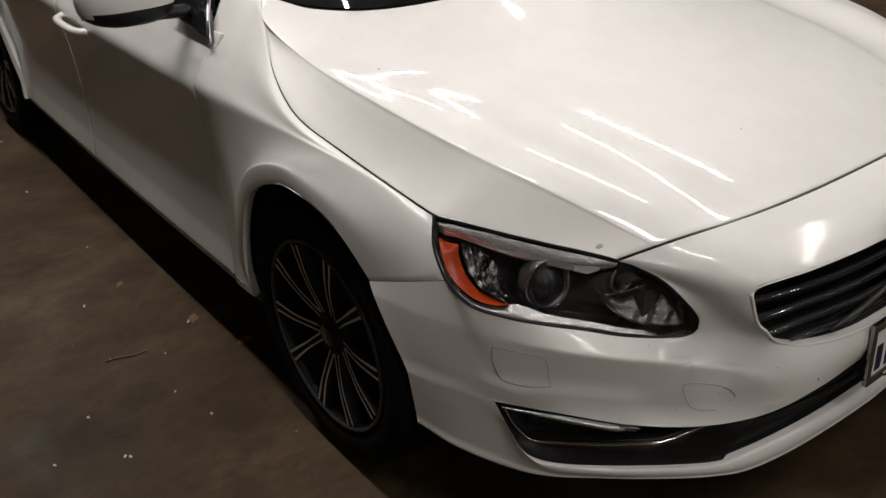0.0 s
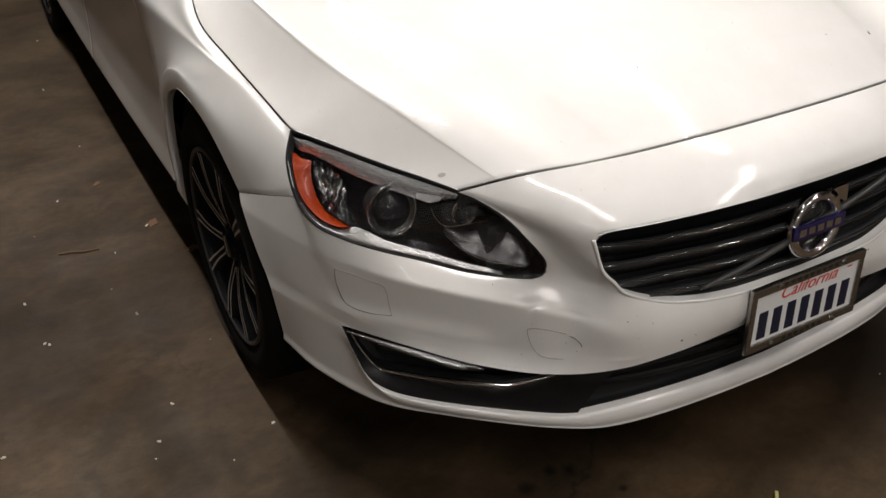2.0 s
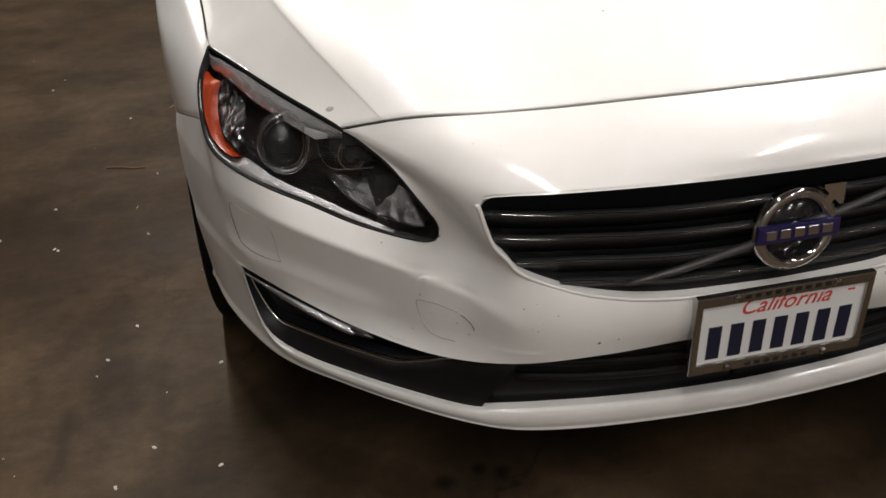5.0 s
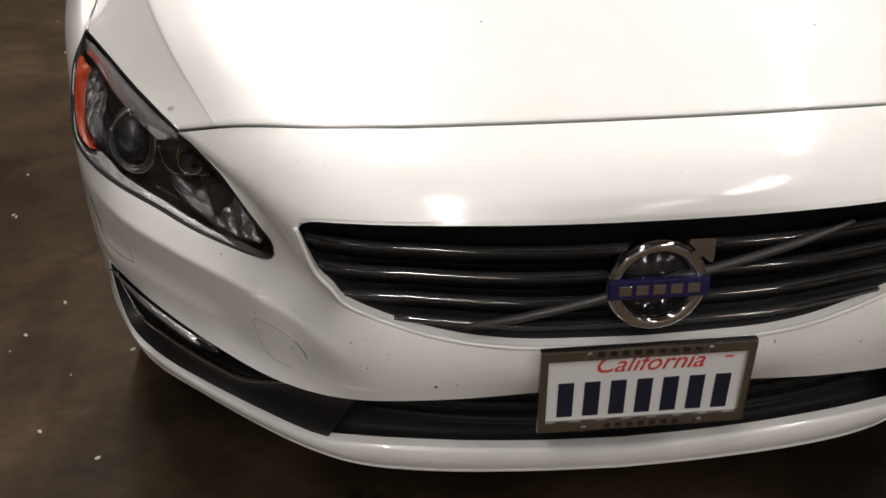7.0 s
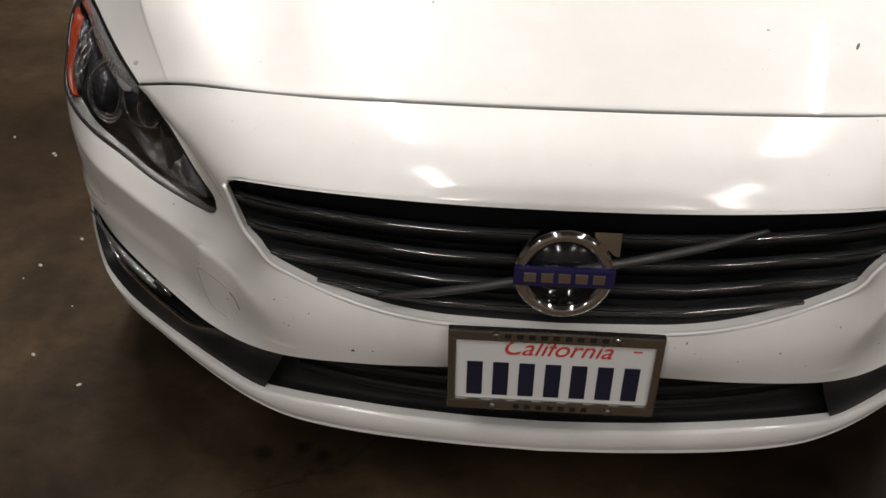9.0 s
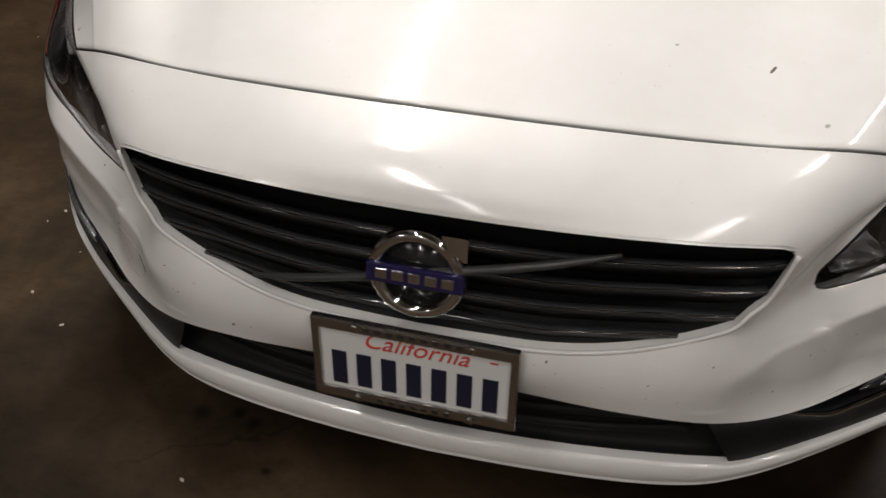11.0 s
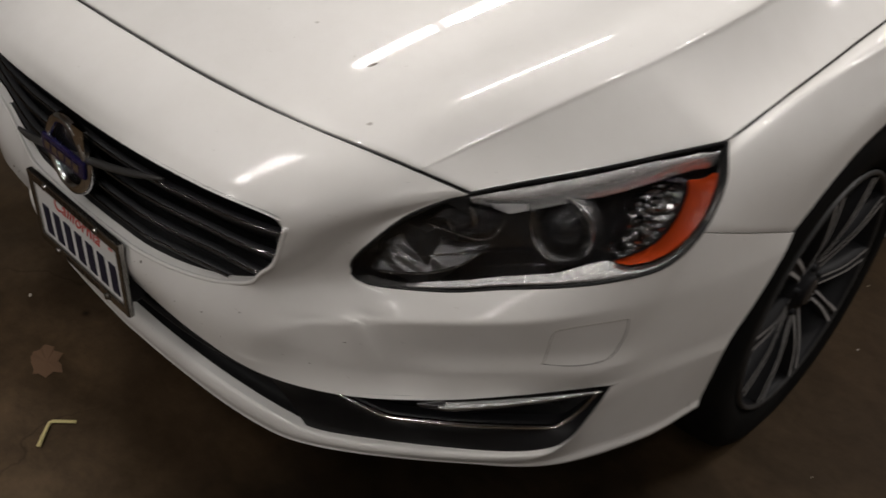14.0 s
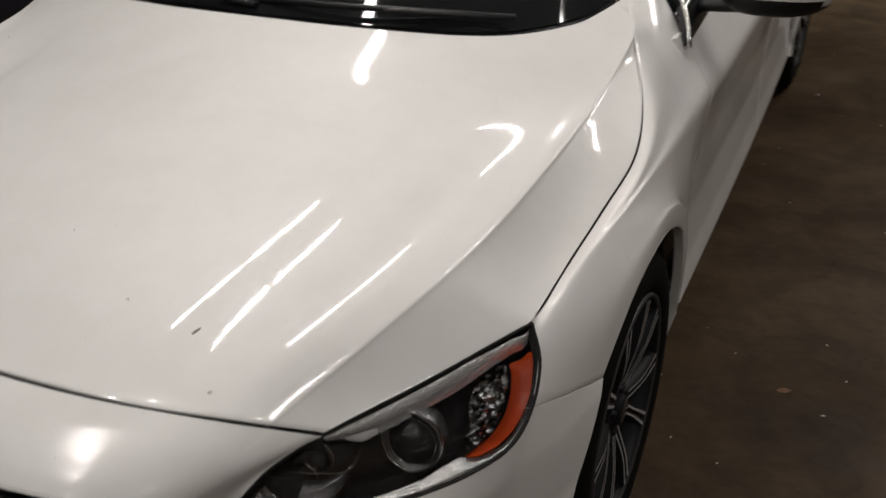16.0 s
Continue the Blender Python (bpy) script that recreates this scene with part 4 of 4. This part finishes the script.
        line_on((.56, .60, .64, .69, .73), (.25, .345, .375, .28, .15), .018, .0010, CHROME, "bright_edge")
        facets("turn_lamp", np.linspace(.635, .925, 15), ([.635, .70, .74, .79, .862, .925], [.42, .41, .30, .20, .17, .38]), ([.635, .717, .792, .862, .925], [.435, .55, .60, .56, .45]), .040, .016, 5, SMOKED, "smoked turn signal pocket", .004)
        line_on((.655, .717, .792, .862, .915), (.46, .555, .605, .565, .47), .014, .0010, CHROME, "bright_edge")
        line_on((.69, .74, .79), (.47, .44, .43), .024, .0012, CHROME, "bright_edge")


def grille_half_width(z):
    q = np.vstack([spline(GRILLE_TOP, 60)[40:], spline(GRILLE_LOW, 120)])
    q = q[np.argsort(q[:, 2])]
    return float(np.interp(z, q[:, 2], q[:, 0]))


def grille_y(x, z):
    """Where the grille's face lies."""
    x = abs(x)
    top = np.interp(x, [p[0] for p in GRILLE_TOP], [p[1] for p in GRILLE_TOP])
    low = np.interp(x, [p[0] for p in GRILLE_LOW[::-1]], [p[1] for p in GRILLE_LOW[::-1]])
    f = np.clip((z - .505) / .2, 0, 1)
    return low * (1 - f) + top * f


def grille():
    body = new("grille")
    body.parent = car
    tagged(body, "wide dark radiator grille with bright-edged slats")
    # dark well behind the opening
    a, b = spline(GRILLE_TOP, 50), cut(GRILLE_LOW, 1, 0, 50)
    rows = [a + arr(0, .002, .003), a + arr(0, .02, -.004), a * .8 + b * .2 + arr(0, .06, 0), a * .2 + b * .8 + arr(0, .06, 0), b + arr(0, .02, .004), b + arr(0, .002, -.003)]
    half = across(rows, 18)
    full = np.concatenate([half[:, :0:-1] * arr(-1, 1, 1), half], 1)
    part("well", sheet(outward(full)), INTAKE, body, "black grille well")
    for z in (.658, .616, .574, .534):
        w = grille_half_width(z - .004) - .003
        xs = np.linspace(-w, w, 60)
        sec = [(.012, .000), (.0, -.001), (-.001, -.004), (.002, -.009), (.024, -.039), (.028, -.036), (.013, -.003)]
        g = np.array([[(x, grille_y(x, z) + .012 + dy, z + dz) for x in xs] for dy, dz in sec])
        slat = part("slat", sheet(outward(np.concatenate([g, g[:1]]))), SLAT, body)
        edge = np.array([(x, grille_y(x, z) + .0115, z - .0008) for x in xs])
        part("bright_edge", tube(edge, .0016, 6), DARK_CHROME, slat, "thin dark chrome edge")
    # diagonal bar
    xs = np.linspace(-.255, .262, 40)
    line = np.array([(x, grille_y(x, .605) + .004, .603 + .276 * x) for x in xs])
    part("diagonal_bar", tube(line, np.interp(np.abs(xs), [0, .2, .262], [.0075, .0065, .003]), 8, .9), BAR_GREY, body, "dark grey diagonal bar")


def badge():
    at = arr(0, .040, .604)
    badge_ob = new("badge")
    badge_ob.parent = car
    tagged(badge_ob, "round chrome ring badge with blue band")
    tip = Matrix.Rotation(radians(-8), 4, "X")
    def set_in(bm):
        bmesh.ops.transform(bm, matrix=Matrix.Translation(at) @ tip @ Matrix.Rotation(math.pi / 2, 4, "Z") @ Matrix.Rotation(math.pi, 4, "Z"), verts=bm.verts)
        return bm
    prof = [(-.004, .047), (.006, .049), (.011, .054), (.012, .060), (.009, .066), (.002, .069), (-.006, .069)]
    part("ring", set_in(lathe(prof + [prof[0]], 56)), CHROME, badge_ob)
    part("disc", set_in(lathe([(.0, .0005), (.0, .048), (-.004, .05)], 40)), GLOSS_BLACK, badge_ob)
    head = solid_outline([(.036, .046), (.046, .036), (.0545, .0445), (.0640, .0350), (.0700, .0350), (.0700, .0700), (.0350, .0700), (.0350, .0640), (.0445, .0545)], -.008)
    bmesh.ops.transform(head, matrix=Matrix.Translation(at + arr(0, -.004, 0)) @ tip, verts=head.verts)
    part("arrow", head, CHROME, badge_ob)
    band = box((.136, .008, .030), (0, -.012, 0), .003)
    bmesh.ops.transform(band, matrix=Matrix.Translation(at) @ tip, verts=band.verts)
    band = part("band", band, BLUE, badge_ob, "dark blue badge band")
    for i in range(5):
        bar = box((.0165, .002, .0145), (-.046 + .023 * i, -.0168, 0), .0008)
        bmesh.ops.transform(bar, matrix=Matrix.Translation(at) @ tip, verts=bar.verts)
        part("bar", bar, CHROME, band)


def number_plate():
    w, h = .304, .149
    plate = tagged(new("number_plate"), "white number plate in a tarnished metal frame")
    plate.parent = car
    plate.matrix_local = pose(-.002, .015, .4395, -3.5, 0, 0)
    rim = .0125
    frame_bm = merge(
        box((w, .012, .019), (0, 0, h / 2 - .0095), .003), box((w, .012, .019), (0, 0, -h / 2 + .0095), .003),
        box((rim, .0116, h - .03), (-w / 2 + rim / 2, 0, 0), .003), box((rim, .0116, h - .03), (w / 2 - rim / 2, 0, 0), .003))
    part("plate_frame", frame_bm, DULL_CHROME, plate, "tarnished metal plate frame")
    part("plate_sheet", box((w - .008, .003, h - .008), (0, .001, 0), .001), PLATE_WHITE, plate, "white plate")
    part("bracket", box((w - .03, .028, h - .03), (0, .022, 0), .003), PLASTIC, plate)
    # seven plain bars in place of the characters
    for i in range(7):
        part("bar", box((.0225, .0016, .062), (-.1125 + .0375 * i, -.0012, -.017), .0006), PLATE_INK, plate)
    text = bpy.data.curves.new("state_name", "FONT")
    text.body, text.size, text.extrude, text.shear, text.align_x, text.align_y = "California", .040, .0004, .35, "CENTER", "CENTER"
    text.materials.append(PLATE_RED)
    ob = new("state_name", text)
    ob.parent = plate
    ob.matrix_local = pose(.002, -.0012, .042, 90, 0, 0)
    part("red_dash", box((.012, .001, .0026), (.116, -.001, .045)), PLATE_RED, plate)
    # worn lettering on the frame stays unreadable
    for z, n, wide in ((h / 2 - .0085, 11, .17), (-h / 2 + .0085, 7, .10)):
        for i in range(n):
            x = -wide / 2 + wide * i / (n - 1)
            part("worn_mark", box((wide / n * .6, .0012, .007), (x, -.0062, z)), GLOSS_BLACK, plate)
    for x in (-.085, .085):
        for z in (.067, -.067):
            bolt = lathe([(.004, .0005), (.004, .005), (.002, .0065), (-.002, .0065)], 12)
            bmesh.ops.transform(bolt, matrix=Matrix.Translation((x, -.006, z)) @ Matrix.Rotation(-math.pi / 2, 4, "Z"), verts=bolt.verts)
            part("bolt", bolt, DULL_CHROME, plate)


def skin_line(points, lift=.0):
    """Places on the bumper's skin in front of the points given, as a smooth line."""
    bumper_ob = bpy.data.objects["front_bumper"]
    out = []
    for x, y, z in points:
        d = Vector((.55 * np.sign(x), -.8, .1)).normalized() if abs(x) > .6 else Vector((.15 * np.sign(x), -1, .1)).normalized()
        p = Vector((x, y, z)) + d * .12
        hit, q, n, _ = bumper_ob.ray_cast(p, -d)
        q = q + n * lift if hit else Vector((x, y, z))
        out.append(tuple(q))
    return spline(out, 8 * len(out))


def bumper_marks():
    """Fine gaps round the covers set into the bumper, and grime on the paint."""
    groove = material("panel_gap", (0.05, 0.048, 0.045), 0.8)
    faint = material("faint_gap", (0.32, 0.30, 0.27), 0.8)
    wash = [(.757, .324, .481), (.785, .358, .478), (.808, .387, .481), (.821, .400, .490), (.830, .408, .520), (.832, .410, .545), (.831, .409, .558)]
    top = [(.831, .409, .558), (.810, .380, .557), (.785, .345, .553), (.770, .326, .545), (.763, .325, .510), (.759, .326, .490), (.757, .324, .481)]
    for sx in (1, -1):
        m = arr(sx, 1, 1)
        part("cover_gap", tube(skin_line(np.array(wash) * m), .0007, 5), groove, car)
        part("cover_gap", tube(skin_line(np.array(top) * m), .0007, 5), faint, car)
    tow = [(-.500, .124, .474), (-.530, .145, .480), (-.552, .163, .480), (-.558, .166, .472), (-.551, .159, .440), (-.541, .150, .423), (-.528, .140, .418), (-.505, .124, .418)]
    part("cover_gap", tube(skin_line(tow), .0008, 5), faint, car)
    # gap at the tow cover's upper corner
    part("cover_corner_gap", tube(skin_line([(-.496, .120, .470), (-.488, .113, .465), (-.481, .105, .456), (-.479, .103, .449)]), .0009, 5), groove, car)
    # specks and chips in the paint
    rng = random.Random(11)
    soot = material("dark_speck", (0.13, 0.105, 0.085), 0.8)
    spots = [(-.283, .43, .0035), (.172, .484, .0028), (.310, .46, .0016), (.485, .43, .0015), (.53, .48, .0015), (.39, .50, .0014), (-.40, .50, .002), (-.62, .56, .002)]
    spots += [(rng.uniform(-.6, .6), rng.uniform(.43, .49), rng.uniform(.0008, .0018)) for _ in range(26)]
    for x, z, r in spots:
        q = skin_line([(x, .10 + .25 * abs(x) ** 2, z), (x + .0001, .10 + .25 * abs(x) ** 2, z)])[0]
        bm = bmesh.new()
        bmesh.ops.create_icosphere(bm, subdivisions=1, radius=r, matrix=Matrix.LocRotScale(Vector(q), Euler((0, 0, rng.random())), (1, .35, rng.uniform(.6, 1.3))))
        part("speck", bm, soot, car)
    hood_ob = bpy.data.objects["hood"]
    dust = material("grey_smudge", (0.42, 0.40, 0.37), 0.8)
    for x, y, sx, sy, turn, mat in ((.414, .322, .0085, .0022, .7, soot), (-.652, .320, .0075, .0042, .4, dust), (.285, .330, .003, .002, 0, dust), (.487, .250, .004, .003, .5, dust), (-.66, 1.0, .003, .002, 0, soot), (.1, .42, .0015, .001, 0, soot), (-.2, .36, .0015, .0015, 0, soot)):
        hit, q, n, _ = hood_ob.ray_cast(Vector((x, y, 1.4)), Vector((0, 0, -1)))
        bm = bmesh.new()
        q3 = n.to_track_quat("Z", "Y").to_matrix().to_4x4()
        bmesh.ops.create_icosphere(bm, subdivisions=2, radius=1, matrix=Matrix.Translation(q) @ q3 @ Matrix.LocRotScale(None, Euler((0, 0, turn)), (sx, sy, .0006)))
        part("speck", bm, mat, car)


# ---------- wheels ----------
def wheel_parts():
    wheel = new("wheel")
    wheel.parent = car
    R = .335
    side = [(-.112, .255), (-.116, .27), (-.118, .295), (-.110, .318), (-.098, .330), (-.06, R), (0, R + .001), (.06, R), (.098, .330), (.110, .318), (.118, .295), (.116, .27), (.108, .248), (.096, .241)]
    part("tyre", lathe(side, 72), RUBBER, wheel, "black low-profile tyre")
    barrel = [(.100, .242), (.108, .244), (.112, .241), (.110, .235), (.098, .231), (.06, .228), (-.09, .220)]
    part("rim", lathe(barrel, 72), RIM_DARK, wheel, "dark alloy rim barrel")
    part("rim_edge", lathe([(.108, .2445), (.1135, .242), (.1135, .2375), (.109, .234)], 72), RIM_EDGE, wheel, "dull rim edge")
    part("brake_disc", lathe([(.03, .05), (.032, .06), (.032, .165), (.02, .166), (.02, .05)], 48), RIM_EDGE, wheel)
    # near-black disc, added for the shade behind the spokes
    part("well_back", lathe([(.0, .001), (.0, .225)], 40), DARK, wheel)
    # five pairs of split spokes, each with two machined faces
    for i in range(5):
        for s in (-1, 1):
            a0 = radians(72 * i + 90 + s * 10)
            a1 = radians(72 * i + 90 + s * 17.5)
            p0 = arr(.088, .055 * math.cos(a0), .055 * math.sin(a0))
            p1 = arr(.110, .230 * math.cos(a1), .230 * math.sin(a1))
            pm = (p0 + p1) / 2 + arr(.006, 0, 0)
            line = spline([p0, pm, p1], 12)
            t = unit(p1 - p0)
            flat = unit(np.cross(arr(1, 0, 0), t))
            wide = np.interp(np.linspace(0, 1, 12), [0, .4, 1], [.011, .010, .016])
            g = np.array([[line[j] + flat * wide[j] * c + arr(1, 0, 0) * d for j in range(12)] for c, d in ((-1, -.03), (-1, 0), (-.2, 0), (-.12, -.006), (.12, -.006), (.2, 0), (1, 0), (1, -.03))])
            spoke = part("spoke", sheet(g), RIM_DARK, wheel)
            for lo, hi in ((-.97, -.52), (.52, .97)):
                f = np.array([[line[j] + flat * wide[j] * c + arr(.0012, 0, 0) for j in range(12)] for c in (lo, (lo + hi) / 2, hi)])
                part("machined_face", sheet(f), ALLOY, spoke, "bright machined spoke face")
    part("hub", lathe([(.102, .0005), (.102, .026), (.098, .031), (.092, .033), (.088, .060), (.07, .064), (.03, .066)], 40), RIM_DARK, wheel)
    part("centre_cap", lathe([(.1045, .0005), (.1045, .022), (.102, .026)], 32), GLOSS_BLACK, wheel)
    for i in range(5):
        a = radians(72 * i + 54)
        nut = lathe([(.097, .0005), (.097, .007), (.088, .0085)], 6)
        bmesh.ops.translate(nut, vec=(0, .047 * math.cos(a), .047 * math.sin(a)), verts=nut.verts)
        part("wheel_nut", nut, RIM_DARK, wheel)
    return wheel


def wheels():
    first = wheel_parts()
    first.matrix_local = pose(.797, .93, .335, 28)
    copy_thing(first, pose(-.797, .93, .335, 42, 0, 180))
    copy_thing(first, pose(.798, 3.706, .335, 40))
    copy_thing(first, pose(-.798, 3.706, .335, 5, 0, 180))


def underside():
    """Dark inner shell, added out of sight: its near-black colour gives gaps and wheel wells their shade."""
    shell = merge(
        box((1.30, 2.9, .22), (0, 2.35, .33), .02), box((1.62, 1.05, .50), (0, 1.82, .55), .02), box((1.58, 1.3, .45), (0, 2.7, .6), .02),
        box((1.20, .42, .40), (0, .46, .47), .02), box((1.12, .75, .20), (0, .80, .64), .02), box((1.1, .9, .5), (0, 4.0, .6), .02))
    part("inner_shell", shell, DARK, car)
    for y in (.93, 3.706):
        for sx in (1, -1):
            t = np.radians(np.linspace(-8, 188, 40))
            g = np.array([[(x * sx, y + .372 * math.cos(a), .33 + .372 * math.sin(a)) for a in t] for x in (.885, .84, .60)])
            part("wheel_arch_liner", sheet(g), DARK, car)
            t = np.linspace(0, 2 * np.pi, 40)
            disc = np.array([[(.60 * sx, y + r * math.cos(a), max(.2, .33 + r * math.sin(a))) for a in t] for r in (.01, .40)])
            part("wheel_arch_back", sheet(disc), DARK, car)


# ---------- the car parked alongside ----------
def neighbour_car():
    """A dark saloon that stands further back in the next bay, seen only by its flank."""
    other = tagged(new("car"), "dark navy saloon parked in the next bay", "car")
    other.location = (-3.14, 0.46, 0)
    ys = [0, .06, .25, .75, 1.2, 1.9, 3.0, 3.8, 4.3, 4.55, 4.6]
    half = [.50, .68, .80, .88, .90, .91, .91, .90, .84, .70, .55]
    top = [.62, .70, .76, .86, .93, .95, .96, 1.00, 1.02, .98, .80]
    low = [.40, .28, .24, .22, .22, .22, .22, .22, .26, .32, .45]
    t = np.linspace(0, 2 * np.pi, 41)[:-1]
    curl = lambda v, p: np.sign(v) * np.abs(v) ** p
    rings = []
    for y, w, a, b in zip(ys, half, top, low):
        rings.append(np.stack([w * curl(np.cos(t), .35), np.full(40, y), (a + b) / 2 + (a - b) / 2 * curl(np.sin(t), .55)], 1))
    bm = sheet(across(rings, 60), True)
    bmesh.ops.holes_fill(bm, edges=[e for e in bm.edges if e.is_boundary], sides=50)
    bmesh.ops.recalc_face_normals(bm, faces=bm.faces)
    part("body", bm, NAVY, other)
    rings = []
    for y, w, a in ((1.15, .74, .96), (1.75, .70, 1.32), (2.1, .66, 1.42), (2.9, .65, 1.43), (3.4, .66, 1.33), (4.0, .72, 1.02)):
        rings.append(np.stack([w * curl(np.cos(t), .5), np.full(40, y), .90 + (a - .90) * np.clip(curl(np.sin(t), .5), -.1, 1)], 1))
    bm = sheet(across(rings, 30), True)
    bmesh.ops.holes_fill(bm, edges=[e for e in bm.edges if e.is_boundary], sides=50)
    bmesh.ops.recalc_face_normals(bm, faces=bm.faces)
    part("glasshouse", bm, CABIN_GLASS, other, "dark side glass and roof")
    for sx, turn in ((.80, 0), (-.80, 180)):
        for y in (.92, 3.65):
            for mat, prof in ((RUBBER, [(-.10, .20), (-.11, .30), (-.08, .33), (.08, .33), (.11, .30), (.115, .24)]), (RIM_EDGE, [(.10, .001), (.105, .10), (.108, .235)])):
                bm = lathe(prof, 32)
                bmesh.ops.transform(bm, matrix=pose(sx, y, .33, 0, 0, turn), verts=bm.verts)
                part("tyre" if mat is RUBBER else "wheel_cover", bm, mat, other)


# ---------- litter on the floor ----------
def litter():
    yellow = material("yellow_straw", (0.60, 0.52, 0.24), 0.6)
    dry = material("dry_leaf", (0.15, 0.085, 0.046), 0.9)
    pale = material("pale_crumb", (0.5, 0.46, 0.40), 0.7)
    straw = spline([(-.044, -.152, .004), (-.058, -.137, .006), (-.080, -.113, .005), (-.084, -.106, .005), (-.075, -.096, .006), (-.050, -.070, .004)], 20)
    tagged(part("bent_straw", tube(straw, .0045, 6, .5), yellow), "bent yellow strip of plastic on the floor", "litter")
    rng = random.Random(4)
    for x, y, r in ((-.245, -.034, .045), (-1.04, 2.05, .014), (-.94, 1.70, .022), (-.87, 1.495, .020), (1.17, 1.53, .016)):
        bm = bmesh.new()
        c = bm.verts.new((0, 0, .003))
        ring = [bm.verts.new((r * (.7 + .7 * rng.random()) * math.cos(a), r * .6 * (.7 + .8 * rng.random()) * math.sin(a), .001 + .0025 * rng.random())) for a in np.linspace(0, 2 * np.pi, 19)[:-1]]
        for i in range(18):
            bm.faces.new((c, ring[i], ring[(i + 1) % 18]))
        ob = part("dry_leaf", bm, dry)
        ob.location, ob.rotation_euler = (x, y, 0), (0, 0, rng.random() * 6)
        ob.modifiers.new("thick", "SOLIDIFY").thickness = .001
        tagged(ob, "small dry crumpled leaf on the floor", "leaf")
    twig = spline([(-1.235, 1.655, .003), (-1.20, 1.648, .004), (-1.16, 1.633, .003), (-1.12, 1.628, .003)], 16)
    tagged(part("twig", tube(twig, .0022, 6), dry), "thin dark dry twig on the floor", "twig")
    bm = bmesh.new()
    for x, y in ((-1.11, .84), (-.92, .66), (-.93, .35), (-1.06, .43), (-1.17, .73), (-1.18, 1.99), (-1.34, 1.23), (-1.49, 1.31), (-1.36, 1.44), (-1.22, 1.655), (-1.49, .85), (-.47, .04), (-1.13, .34), (-1.33, 1.22)):
        m = Matrix.LocRotScale((x, y, .002), Euler((0, 0, rng.random() * 6)), (.0065, .0040, .0022))
        bmesh.ops.create_icosphere(bm, subdivisions=1, radius=1, matrix=m)
    for _ in range(260):
        x, y = rng.uniform(-3.2, 2.6), rng.uniform(-1.5, 4.5)
        if abs(x) < .8 and y > .3:
            continue
        s = rng.choice((.002, .0025, .003, .004, .0065))
        m = Matrix.LocRotScale((x, y, s * .35), Euler((rng.random(), rng.random(), rng.random() * 6)), (s, s * rng.uniform(.4, .9), s * .5))
        bmesh.ops.create_icosphere(bm, subdivisions=1, radius=1, matrix=m)
    tagged(part("floor_crumbs", bm, pale), "pale grit and crumbs scattered over the floor", "litter", kind="stuff")


garage()
fluorescent_and_fill_lamps()
hood()
gap_shade_strips()
bumper()
fender()
doors()
cabin()
headlights()
grille()
badge()
number_plate()
wheels()
underside()
neighbour_car()
bumper_marks()
litter()
